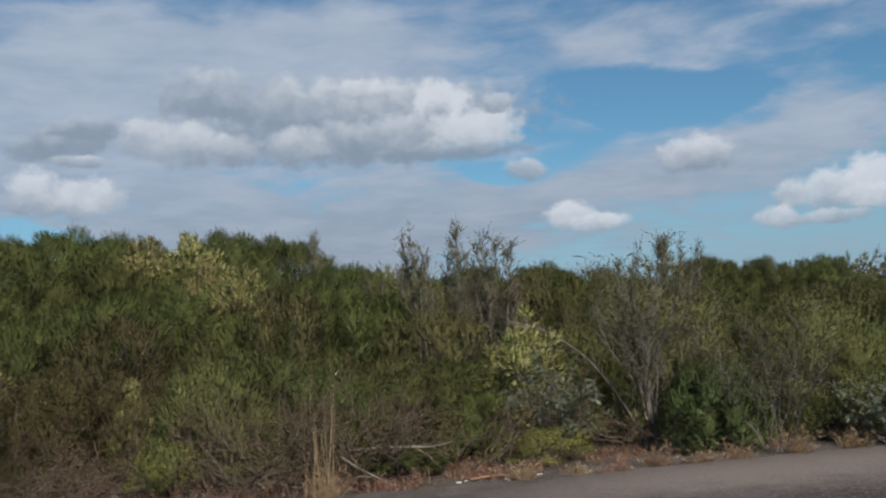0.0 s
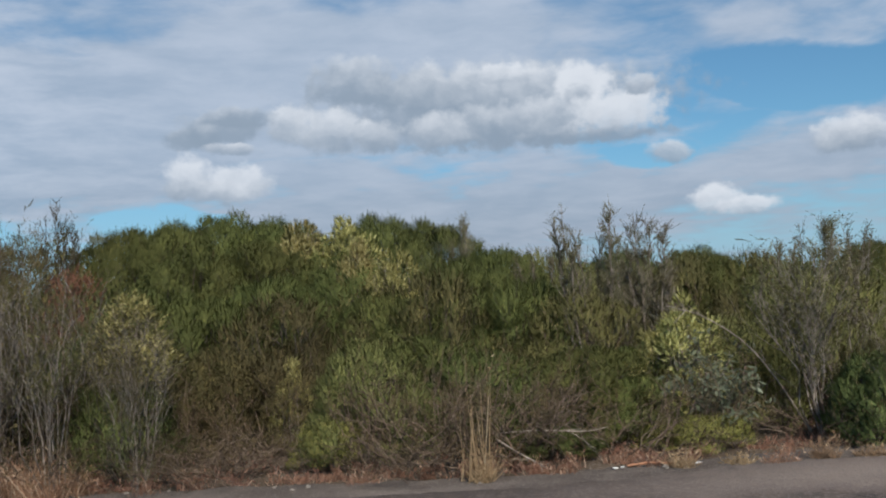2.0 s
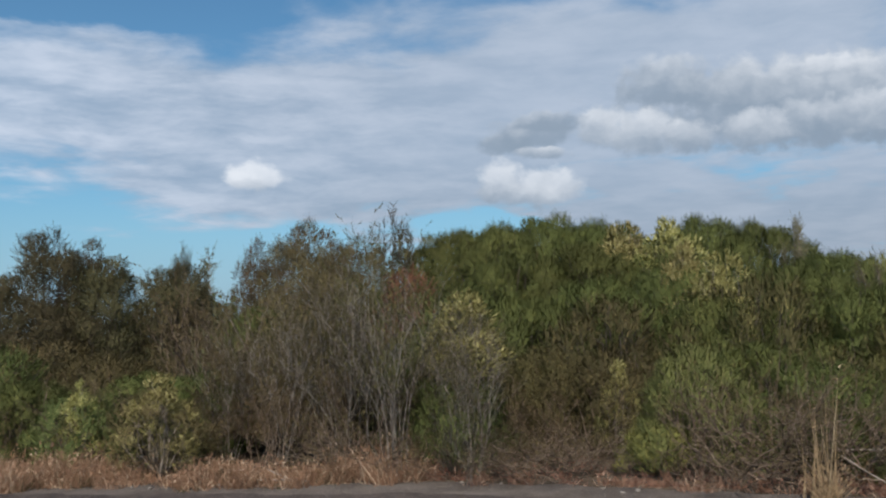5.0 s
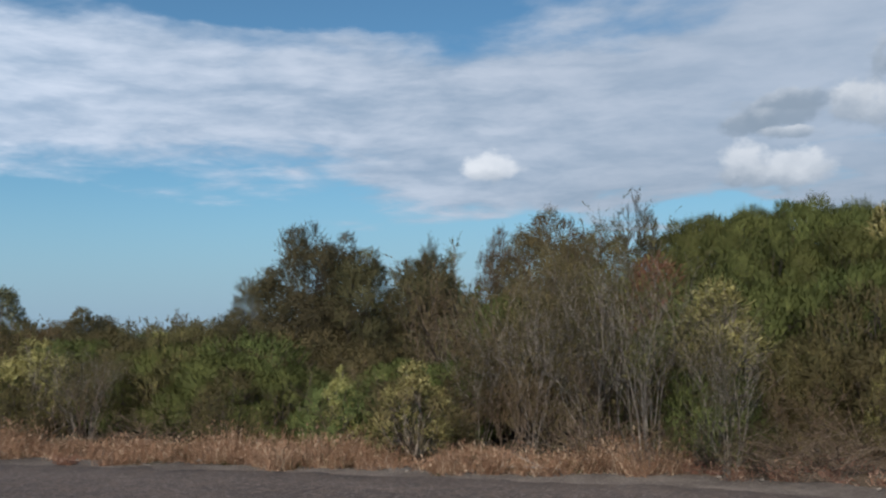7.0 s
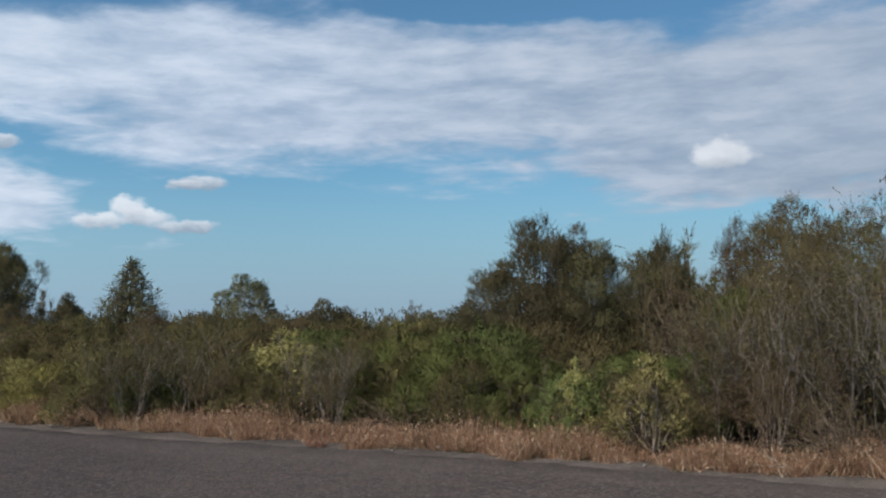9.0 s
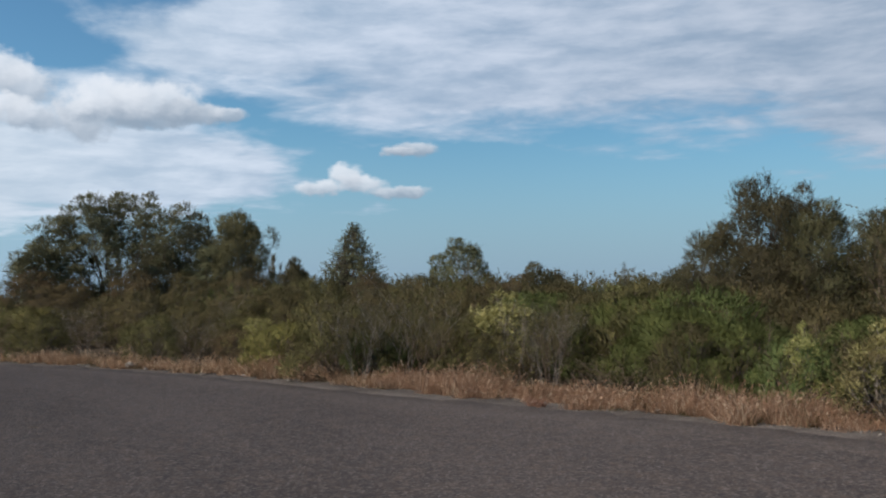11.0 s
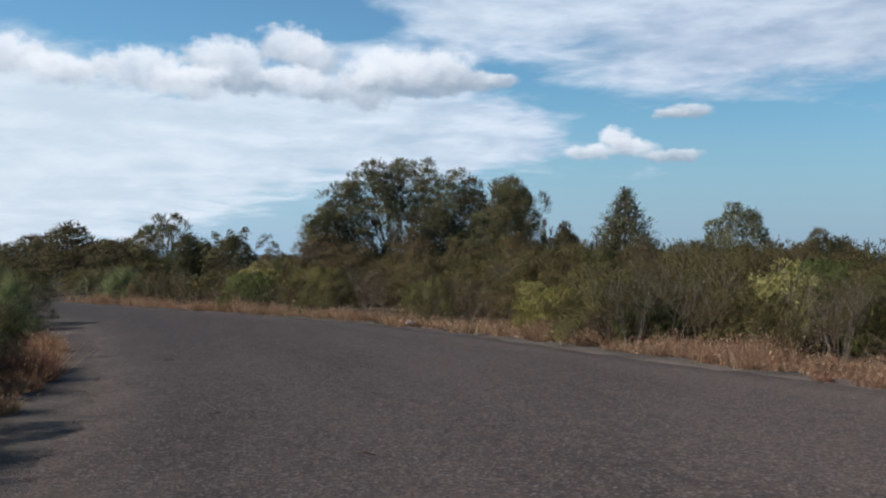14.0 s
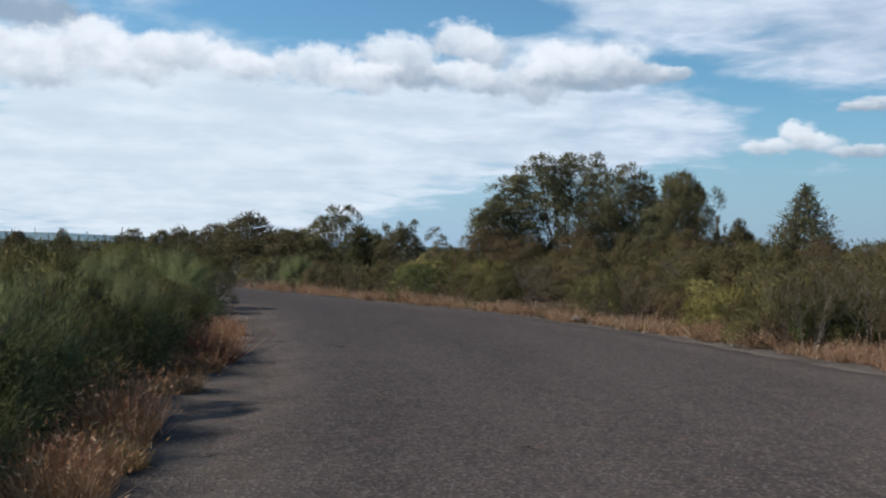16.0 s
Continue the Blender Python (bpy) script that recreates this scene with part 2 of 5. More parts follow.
def bark_material(name, dark, light, scale=18.0):
    m, g = material(name)
    spot = g.node("ShaderNodeTexCoord").outputs["Object"]
    n1 = g.noise(g.vmath("MULTIPLY", spot, (1, 1, 0.25)), scale, 5.0, 0.65).outputs["Fac"]
    island = g.node("ShaderNodeNewGeometry").outputs["Random Per Island"]
    f = g.math("ADD", g.rise(n1, 0.35, 0.7), g.math("MULTIPLY_ADD", island, 0.8, -0.4), clamp=True)
    colour = g.mix(f, dark, light)
    bump = g.node("ShaderNodeBump", {"Strength": 0.5, "Distance": 0.01, "Height": n1})
    finish(g, g.node("ShaderNodeBsdfPrincipled", {"Base Color": colour, "Roughness": 0.85, "Normal": bump.outputs[0],
                                                  "Specular IOR Level": 0.2}))
    return m


def asphalt_material():
    m, g = material("weathered asphalt")
    spot = g.node("ShaderNodeTexCoord").outputs["Object"]
    stones = g.node("ShaderNodeTexVoronoi", {"Vector": spot, "Scale": 44.0, "Randomness": 1.0})
    chip = g.noise(spot, 38.0, 3.0, 0.7).outputs["Fac"]
    wide = g.noise(g.vmath("MULTIPLY", spot, (0.30, 1.0, 1.0)), 0.55, 5.0, 0.6).outputs["Fac"]
    mid = g.noise(spot, 3.2, 6.0, 0.7).outputs["Fac"]
    colour = g.mix(g.rise(wide, 0.32, 0.68), (0.0335, 0.0268, 0.0254), (0.0555, 0.0446, 0.0418))
    colour = g.mix(g.rise(mid, 0.42, 0.66, 0.0, 0.7), colour, (0.072, 0.0535, 0.0445))
    grey = g.node("ShaderNodeSeparateColor", {0: stones.outputs["Color"]}).outputs[0]
    colour = g.mix(g.rise(grey, 0.72, 0.96, 0.0, 0.58), colour, (0.150, 0.128, 0.117))
    colour = g.mix(g.rise(grey, 0.28, 0.06, 0.0, 0.60), colour, (0.016, 0.014, 0.014))
    mottle = g.noise(spot, 11.0, 5.0, 0.75).outputs["Fac"]
    colour = g.mix(g.rise(mottle, 0.52, 0.66, 0.0, 0.65), colour, (0.088, 0.062, 0.049))
    colour = g.mix(g.rise(mottle, 0.46, 0.34, 0.0, 0.55), colour, (0.026, 0.0235, 0.025))
    large = g.node("ShaderNodeTexVoronoi", {"Vector": spot, "Scale": 23.0, "Randomness": 1.0})
    pick = g.node("ShaderNodeSeparateColor", {0: large.outputs["Color"]}).outputs[1]
    stone = g.math("MULTIPLY", g.rise(pick, 0.86, 0.92), g.rise(large.outputs["Distance"], 0.34, 0.22))
    colour = g.mix(g.math("MULTIPLY", stone, 0.7), colour, (0.19, 0.165, 0.15))
    # old hairline cracks
    crack = g.node("ShaderNodeTexVoronoi", {"Vector": g.vmath("MULTIPLY_ADD", g.noise(spot, 1.2, 4.0).outputs["Color"], (0.9, 0.9, 0.0), spot),
                                            "Scale": 0.42}, feature="DISTANCE_TO_EDGE").outputs["Distance"]
    colour = g.mix(g.rise(crack, 0.008, 0.0, 0.0, 0.35), colour, (0.016, 0.014, 0.014))
    # dust and fine gravel swept to the sides by the traffic
    side = g.node("ShaderNodeAttribute")
    side.attribute_name = "edge"
    drift = g.math("ADD", side.outputs["Fac"], g.math("MULTIPLY_ADD", g.noise(spot, 1.7, 6.0, 0.65).outputs["Fac"], 1.8, -0.9))
    # towards +x the pale layer reaches further in and grows stronger
    east = g.rise(g.node("ShaderNodeSeparateXYZ", {0: spot}).outputs[0], -0.5, 4.5, 0.0, 1.1)
    drift = g.math("SUBTRACT", drift, east)
    dust = g.math("MULTIPLY", g.math("MULTIPLY", g.rise(drift, 1.5, 0.05), g.math("MULTIPLY_ADD", east, 0.66, 0.20)), g.rise(chip, 0.30, 0.62, 0.45, 1.0))
    colour = g.mix(dust, colour, (0.180, 0.146, 0.127))
    height = g.math("ADD", stones.outputs["Distance"], g.math("MULTIPLY", chip, 0.8))
    bump = g.node("ShaderNodeBump", {"Strength": 0.7, "Distance": 0.014, "Height": height})
    finish(g, g.node("ShaderNodeBsdfPrincipled", {"Base Color": colour, "Roughness": 0.9, "Diffuse Roughness": 1.0, "Normal": bump.outputs[0], "Specular IOR Level": 0.2}))
    return m


def soil_material(name, dark, light, bits, scale=1.0, far=None):
    m, g = material(name)
    spot = g.node("ShaderNodeTexCoord").outputs["Object"]
    wide = g.noise(spot, 0.8 * scale, 6.0, 0.62).outputs["Fac"]
    small = g.noise(spot, 22.0 * scale, 5.0, 0.7).outputs["Fac"]
    crumbs = g.node("ShaderNodeTexVoronoi", {"Vector": spot, "Scale": 42.0 * scale})
    colour = g.mix(g.rise(wide, 0.32, 0.7), dark, light)
    colour = g.mix(g.rise(small, 0.5, 0.75, 0.0, 0.7), colour, bits)
    tone = g.node("ShaderNodeSeparateColor", {0: crumbs.outputs["Color"]}).outputs[0]
    colour = g.mix(g.rise(tone, 0.8, 1.0, 0.0, 0.6), colour, (0.26, 0.23, 0.20))
    if far:
        # past the scrub the land is covered by low dark bush
        away = g.rise(g.node("ShaderNodeVectorMath", {0: spot}, operation="LENGTH").outputs["Value"], 45.0, 80.0)
        colour = g.mix(away, colour, g.mix(g.rise(wide, 0.3, 0.7), far, [c * 1.5 for c in far]))
    bump = g.node("ShaderNodeBump", {"Strength": 0.8, "Distance": 0.02, "Height": g.math("ADD", small, crumbs.outputs["Distance"])})
    finish(g, g.node("ShaderNodeBsdfPrincipled", {"Base Color": colour, "Roughness": 0.95, "Diffuse Roughness": 1.0, "Normal": bump.outputs[0], "Specular IOR Level": 0.1}))
    return m


def plain_material(name, a, b, scale=30.0, rough=0.7):
    m, g = material(name)
    spot = g.node("ShaderNodeTexCoord").outputs["Object"]
    n1 = g.noise(spot, scale, 4.0, 0.6).outputs["Fac"]
    bump = g.node("ShaderNodeBump", {"Strength": 0.3, "Distance": 0.005, "Height": n1})
    finish(g, g.node("ShaderNodeBsdfPrincipled", {"Base Color": g.mix(g.rise(n1, 0.3, 0.7), a, b), "Roughness": rough, "Normal": bump.outputs[0]}))
    return m


LEAF = {
    "heath": leaf_material("heath leaves", (0.042, 0.052, 0.0158), (0.126, 0.142, 0.042), (0.21, 0.216, 0.066)),
    "fresh": leaf_material("fresh green leaves", (0.056, 0.074, 0.024), (0.148, 0.178, 0.060), (0.23, 0.25, 0.09)),
    "light": leaf_material("light olive-green leaves", (0.078, 0.081, 0.027), (0.200, 0.198, 0.066), (0.30, 0.28, 0.10)),
    "olive": leaf_material("olive leaves", (0.050, 0.046, 0.019), (0.132, 0.116, 0.045), (0.24, 0.20, 0.076)),
    "gold": leaf_material("yellow-green leaves", (0.095, 0.091, 0.028), (0.222, 0.207, 0.062), (0.33, 0.29, 0.086), tip_share=0.15),
    "wattle": leaf_material("pale wattle leaves", (0.145, 0.136, 0.046), (0.345, 0.320, 0.112), (0.50, 0.46, 0.20), tip_share=0.20),
    "blue": leaf_material("blue-green gum leaves", (0.095, 0.110, 0.068), (0.190, 0.215, 0.138), (0.27, 0.30, 0.21)),
    "hedge": leaf_material("dull green leaves", (0.096, 0.110, 0.050), (0.235, 0.256, 0.115), (0.32, 0.335, 0.165), sheer=0.52),
    "brown": leaf_material("brownish leaves", (0.072, 0.055, 0.026), (0.160, 0.122, 0.058), (0.22, 0.16, 0.08)),
    "russet": leaf_material("russet leaves", (0.11, 0.045, 0.030), (0.22, 0.090, 0.060), (0.18, 0.13, 0.06)),
    "dark": leaf_material("dark tree leaves", (0.046, 0.042, 0.021), (0.116, 0.102, 0.048), (0.19, 0.16, 0.078)),
    "grey": leaf_material("grey-green leaves", (0.095, 0.088, 0.048), (0.205, 0.185, 0.105), (0.30, 0.26, 0.15)),
    "gum": leaf_material("grey-olive gum leaves", (0.066, 0.067, 0.037), (0.174, 0.167, 0.089), (0.27, 0.25, 0.14)),
    "stalk": leaf_material("pale straw stalks", (0.20, 0.125, 0.072), (0.42, 0.285, 0.175), (0.52, 0.39, 0.26), sheer=0.2),
    "tawny": leaf_material("tawny dry grass", (0.20, 0.105, 0.050), (0.46, 0.27, 0.145), (0.60, 0.42, 0.27), sheer=0.5, tip_share=0.2),
    "straw": leaf_material("dry grass", (0.15, 0.078, 0.048), (0.38, 0.215, 0.140), (0.52, 0.37, 0.26), sheer=0.25, tip_share=0.2),
}
BARK_GREY = bark_material("pale grey bark", (0.14, 0.11, 0.088), (0.37, 0.31, 0.26))
BARK_TWIG = bark_material("grey-brown twigs", (0.105, 0.085, 0.070), (0.325, 0.275, 0.232))
BARK_DARK = bark_material("dark bark", (0.045, 0.036, 0.028), (0.13, 0.105, 0.085))
BARK_BROWN = bark_material("dry brown twigs", (0.085, 0.058, 0.040), (0.23, 0.17, 0.125))
ASPHALT = asphalt_material()
GRAVEL = soil_material("gravel shoulder", (0.078, 0.064, 0.057), (0.138, 0.115, 0.102), (0.18, 0.152, 0.134), 1.6)
SOIL = soil_material("dry leafy soil", (0.040, 0.029, 0.021), (0.085, 0.062, 0.044), (0.15, 0.105, 0.072), far=(0.050, 0.056, 0.034))
STONE = plain_material("weathered stone", (0.12, 0.10, 0.085), (0.28, 0.24, 0.20), 25.0, 0.9)
PAPER = plain_material("dirty white paper", (0.55, 0.53, 0.49), (0.80, 0.79, 0.76), 14.0, 0.6)
RUST = plain_material("red-brown bark strip", (0.20, 0.085, 0.045), (0.36, 0.17, 0.09), 12.0, 0.8)


# ---- mesh helpers ----
def mesh_from(name, verts, faces, mat, smooth=False):
    """verts: (n, 3) array; faces: (m, k) array of equal-sided faces."""
    me = bpy.data.meshes.new(name)
    verts, faces = np.asarray(verts, dtype=np.float32), np.asarray(faces, dtype=np.int32)
    k = faces.shape[1]
    me.vertices.add(len(verts))
    me.vertices.foreach_set("co", verts.ravel())
    me.loops.add(faces.size)
    me.loops.foreach_set("vertex_index", faces.ravel())
    me.polygons.add(len(faces))
    me.polygons.foreach_set("loop_start", np.arange(0, faces.size, k, dtype=np.int32))
    me.update(calc_edges=True)
    me.validate()
    if smooth:
        me.polygons.foreach_set("use_smooth", np.ones(len(faces), dtype=bool))
    me.materials.append(mat)
    return me


def foliage_mesh(name, verts, faces, mat, c, r, soft=1.0):
    """Leaves whose shading follows the rounded clump (centre c, radius r) that each belongs to."""
    p = verts[faces]
    mid = p.mean(1)
    own = unit(np.cross(p[:, 1] - p[:, 0], p[:, 2] - p[:, 0]))
    near = np.concatenate([np.argmin(np.sum((m[:, None] - c[None]) ** 2, -1) / r[None] ** 2, 1) for m in np.array_split(mid, max(1, len(mid) // 4000))])
    out = unit(mid - c[near] + np.array([0, 0, 0.2]) * r[near][:, None])
    flip = np.sum(own * out, 1) < 0
    faces = np.where(flip[:, None], faces[:, ::-1], faces)
    own = np.where(flip[:, None], -own, own)
    normal = unit(out * soft + own * (1.0 - 0.5 * soft))
    me = mesh_from(name, verts, faces, mat, True)
    me.normals_split_custom_set(np.repeat(normal, faces.shape[1], 0).astype(np.float32))
    return me


def part(name, me, parent, label=""):
    ob = new(name, me)
    ob.parent = parent
    if label:
        ob["label"] = label
    return ob


def unit(v):
    return v / np.maximum(np.linalg.norm(v, axis=-1, keepdims=True), 1e-9)


def leaves(rng, at, way, length, width, fine=False):
    """Pointed leaves: broad ones as slightly folded rhombs, fine ones as blades of one face each. Verts and faces."""
    n = len(at)
    way = unit(way)
    side = unit(np.cross(way, rng.normal(size=(n, 3))))
    if fine:
        length, width = np.broadcast_to(length, n)[:, None], np.broadcast_to(width, n)[:, None]
        v = np.stack([at + side * width / 2, at + way * length, at - side * width / 2], 1)
        return v.reshape(-1, 3), np.arange(3 * n).reshape(n, 3)
    up = np.cross(side, way)
    length, width = np.broadcast_to(length, n)[:, None], np.broadcast_to(width, n)[:, None]
    mid = at + way * length * 0.45 - up * length * 0.07
    v = np.stack([at, mid + side * width / 2 + up * width * 0.2, at + way * length - up * length * 0.1, mid - side * width / 2 + up * width * 0.2], 1)
    return v.reshape(-1, 3), np.arange(4 * n).reshape(n, 4)


def sprigs(rng, at, way, size, count, length, width, splay=0.9, fine=True):
    """Leaves set along short shoots that start at the points and go their ways."""
    n = len(at)
    way = unit(way)
    size = np.broadcast_to(size, n)
    s = (np.arange(count) + rng.random((n, count))) / count
    bend = rng.normal(size=(n, 1, 3)) * 0.12
    base = at[:, None] + way[:, None] * (s * size[:, None])[..., None] + bend * (s ** 2 * size[:, None])[..., None]
    out = unit(rng.normal(size=(n, count, 3)))
    out = out - way[:, None] * np.sum(out * way[:, None], -1, keepdims=True) * 0.8
    d = unit(way[:, None] + out * splay * (1.15 - 0.6 * s)[..., None])
    ln = length * (0.65 + 0.7 * rng.random((n, count))) * (1.1 - 0.35 * s)
    return leaves(rng, base.reshape(-1, 3), d.reshape(-1, 3), ln.ravel(), (width / length * ln).ravel(), fine)


def tubes(lines, sides=4):
    """Tapered twigs: lines is a list of (points (k, 3), radii (k,))."""
    vs, fs, base = [], [], 0
    ang = np.arange(sides) * 2 * np.pi / sides
    for pts, rad in lines:
        pts = np.asarray(pts)
        k = len(pts)
        d = unit(np.gradient(pts, axis=0))
        ref = np.where(np.abs(d[:, 2:3]) > 0.9, np.array([[1.0, 0, 0]]), np.array([[0, 0, 1.0]]))
        a = unit(np.cross(d, ref))
        b = np.cross(d, a)
        ring = pts[:, None] + (a[:, None] * np.cos(ang)[None, :, None] + b[:, None] * np.sin(ang)[None, :, None]) * np.asarray(rad)[:, None, None]
        vs.append(ring.reshape(-1, 3))
        i = np.arange(k - 1)[:, None] * sides + np.arange(sides)[None]
        j = np.arange(k - 1)[:, None] * sides + (np.arange(sides) + 1)[None] % sides
        fs.append(np.stack([i, j, j + sides, i + sides], -1).reshape(-1, 4) + base)
        base += k * sides
    return np.concatenate(vs), np.concatenate(fs)


def curve_line(rng, a, b, bow=0.12, k=6, r0=0.02, r1=0.004, wild=0.03):
    """A bent twig from a to b."""
    a, b = np.asarray(a, float), np.asarray(b, float)
    s = np.linspace(0, 1, k)[:, None]
    size = np.linalg.norm(b - a)
    side = rng.normal(size=3) * bow * size
    pts = a + (b - a) * s + side * s * (1 - s) * 2 + rng.normal(size=(k, 3)) * wild * size * s
    return pts, r0 + (r1 - r0) * s[:, 0]


def branching(rng, starts, ways, sizes, depth, kids, r0, shrink=0.55, spread=0.7, lift=0.25, k=5, wild=0.02):
    """Stems that fork. Returns all lines, and the ends (points, ways) of the last order."""
    lines, ends, level = [], [], [(np.asarray(p, float), unit(np.asarray(w, float)), s, r0) for p, w, s in zip(starts, ways, sizes)]
    for order in range(depth + 1):
        follow = []
        for p, w, s, r in level:
            pts, rad = curve_line(rng, p, p + w * s, 0.10, k, r, r * 0.4 if order < depth else r * 0.25, wild)
            lines.append((pts, rad))
            if order == depth:
                ends.append((pts[-1], unit(pts[-1] - pts[-2])))
                ends.append((pts[k // 2], unit(pts[-1] - pts[-2])))
                continue
            for q in range(kids[order]):
                u = 0.3 + 0.7 * (q + rng.random()) / kids[order]
                i = min(int(u * (k - 1)), k - 2)
                f = u * (k - 1) - i
                spot = pts[i] * (1 - f) + pts[i + 1] * f
                nw = unit(w + unit(rng.normal(size=3)) * spread + np.array([0, 0, lift]))
                follow.append((spot, nw, s * shrink * (0.7 + 0.6 * rng.random()), max(r * 0.5, 0.002)))
        level = follow
    return lines, np.array([e[0] for e in ends]), np.array([e[1] for e in ends])


def lobed(rng, count, radius, height, low=0.25, fat=1.0):
    """Lobes (centre, radius) set over an uneven dome that reaches the given height."""
    a = np.arange(count) * 2.4 + rng.normal(size=count) * 0.5
    z = low + (0.97 - low) * ((np.arange(count) + rng.random(count)) / count) ** 0.75
    q = np.sqrt(np.maximum(0.02, 1 - ((z - low * 0.6) / (1 - low * 0.6)) ** 2.2)) * (0.55 + 0.40 * rng.random(count))
    r = radius * (0.22 + 0.16 * rng.random(count)) * fat
    c = np.stack([np.cos(a) * q * radius, np.sin(a) * q * radius, z * height - r * 0.75], 1)
    return c, r


def crown_points(rng, c, r, n, lift=0.5, stretch=1.0):
    """Starts and ways of shoots on the lobes: mostly on their upper sides, outward and upward."""
    pick = rng.choice(len(c), n, p=r ** 2 / np.sum(r ** 2))
    d = unit(rng.normal(size=(n, 3)) + np.array([0, 0, 0.35]))
    depth = 0.45 + 0.55 * rng.random(n) ** 0.5
    at = c[pick] + d * (r[pick] * depth)[:, None] * np.array([1, 1, stretch])
    way = unit(d * 0.9 + np.array([0, 0, lift]) + rng.normal(size=(n, 3)) * 0.35)
    keep = at[:, 2] > 0.06
    return at[keep], way[keep]


def plumes(rng, c, r, n, lift=0.8):
    """Starts, ways and lengths of shoots that fan up and out from the heart of each lobe to its rounded top."""
    pick = rng.choice(len(c), n, p=r ** 2 / np.sum(r ** 2))
    d = unit(rng.normal(size=(n, 3)) * (1, 1, 0.8) + np.array([0, 0, 0.45]))
    start = 0.30 + 0.40 * rng.random(n)
    at = c[pick] + d * (r[pick] * start)[:, None]
    way = unit(d + np.array([0, 0, lift]) + rng.normal(size=(n, 3)) * 0.16)
    size = r[pick] * (1.12 - start) * (0.75 + 0.45 * rng.random(n))
    keep = at[:, 2] > 0.04
    return at[keep], way[keep], size[keep]


def cores(rng, c, r, each, cap=1.0):
    """The dense inner leaves of each lobe, which stop light and sight."""
    n = len(c) * each
    d = unit(rng.normal(size=(n, 3)))
    rr = np.repeat(r, each)
    at = np.repeat(c, each, 0) + d * (rr * (0.12 + 0.46 * rng.random(n)))[:, None]
    way = unit(np.cross(d, rng.normal(size=(n, 3))) * 0.6 + d * 0.5 + (0, 0, 0.5))
    return leaves(rng, at - way * (rr * 0.15)[:, None], way, np.minimum(rr * 0.34, cap), np.minimum(rr * 0.080, cap * 0.165), True)


def both(a, b):
    return np.concatenate([a[0], b[0]]), np.concatenate([a[1], b[1] + len(a[0])])


# ---- kinds of plants: each makes one plant standing at the origin ----
def bush(seed, radius, height, leaf, bark, shoots, count, length, width, size=0.15, lobes=17, lift=0.8, spikes=3, low=0.15, splay=0.45, inner=180,
         name="shrub", label="", category="shrub"):
    """A feathery shrub: stems inside, lobes of long leafy shoots, a few that stick out."""
    rng = np.random.default_rng(seed)
    top = tagged(new(name), label, category)
    c, r = lobed(rng, lobes, radius, height, low, 1.45)
    lines = []
    for i in range(lobes):
        foot = np.array([*(c[i, :2] * 0.18 + rng.normal(size=2) * 0.05), -0.05])
        lines.append(curve_line(rng, foot, c[i], 0.12, 6, 0.022, 0.008))
        for _ in range(4):
            lines.append(curve_line(rng, c[i] * 0.85 + foot * 0.15, c[i] + unit(rng.normal(size=3) + (0, 0, 0.4)) * r[i] * 1.1, 0.12, 4, 0.008, 0.003))
    part("branchwork", mesh_from("branchwork", *tubes(lines), bark), top)
    at, way, long = plumes(rng, c, r, shoots, lift)
    v = sprigs(rng, at, way, long, count, length, width, splay)
    pick = rng.choice(np.argsort(-at[:, 2])[:shoots // 3], spikes)
    v = both(v, sprigs(rng, at[pick], unit(way[pick] * 0.5 + np.array([0, 0, 1.0])), size * 1.25, count * 2, length, width, splay))
    v = both(v, cores(rng, c, r, inner, 0.12))
    part("foliage", foliage_mesh("foliage", *v, LEAF[leaf], c, r, 1.4), top)
    return top


def puff_field(rng, radius, height, count, puff, low=0.06, ragged=0.06, blunt=2.3):
    """Puffs (centre, radius) spread evenly over a bumpy dome, some sunk in and some standing out."""
    i = np.arange(count) + 0.5
    z = low + (1 - low) * i / count + rng.normal(size=count) * 0.3 / count
    z = np.clip(z, low, 0.995)
    a = i * 2.399963 + rng.normal(size=count) * 0.28
    q = np.maximum(0.0, 1 - z ** blunt) ** 0.5 * (1 + 0.10 * np.sin(a * 3 + rng.random() * 6) + ragged * rng.normal(size=count))
    z = z * (1 - ragged * rng.random(count) * 1.3)
    r = puff * (0.72 + 0.6 * rng.random(count))
    sink = 0.50 + 0.65 * rng.random(count)
    out = unit(np.stack([np.cos(a) * q, np.sin(a) * q, z * radius / height * 1.2], 1))
    c = np.stack([np.cos(a) * q * radius, np.sin(a) * q * radius, z * height], 1) - out * (r * sink)[:, None]
    c[:, 2] = np.minimum(c[:, 2], height - r * 0.9)
    return c, r, out


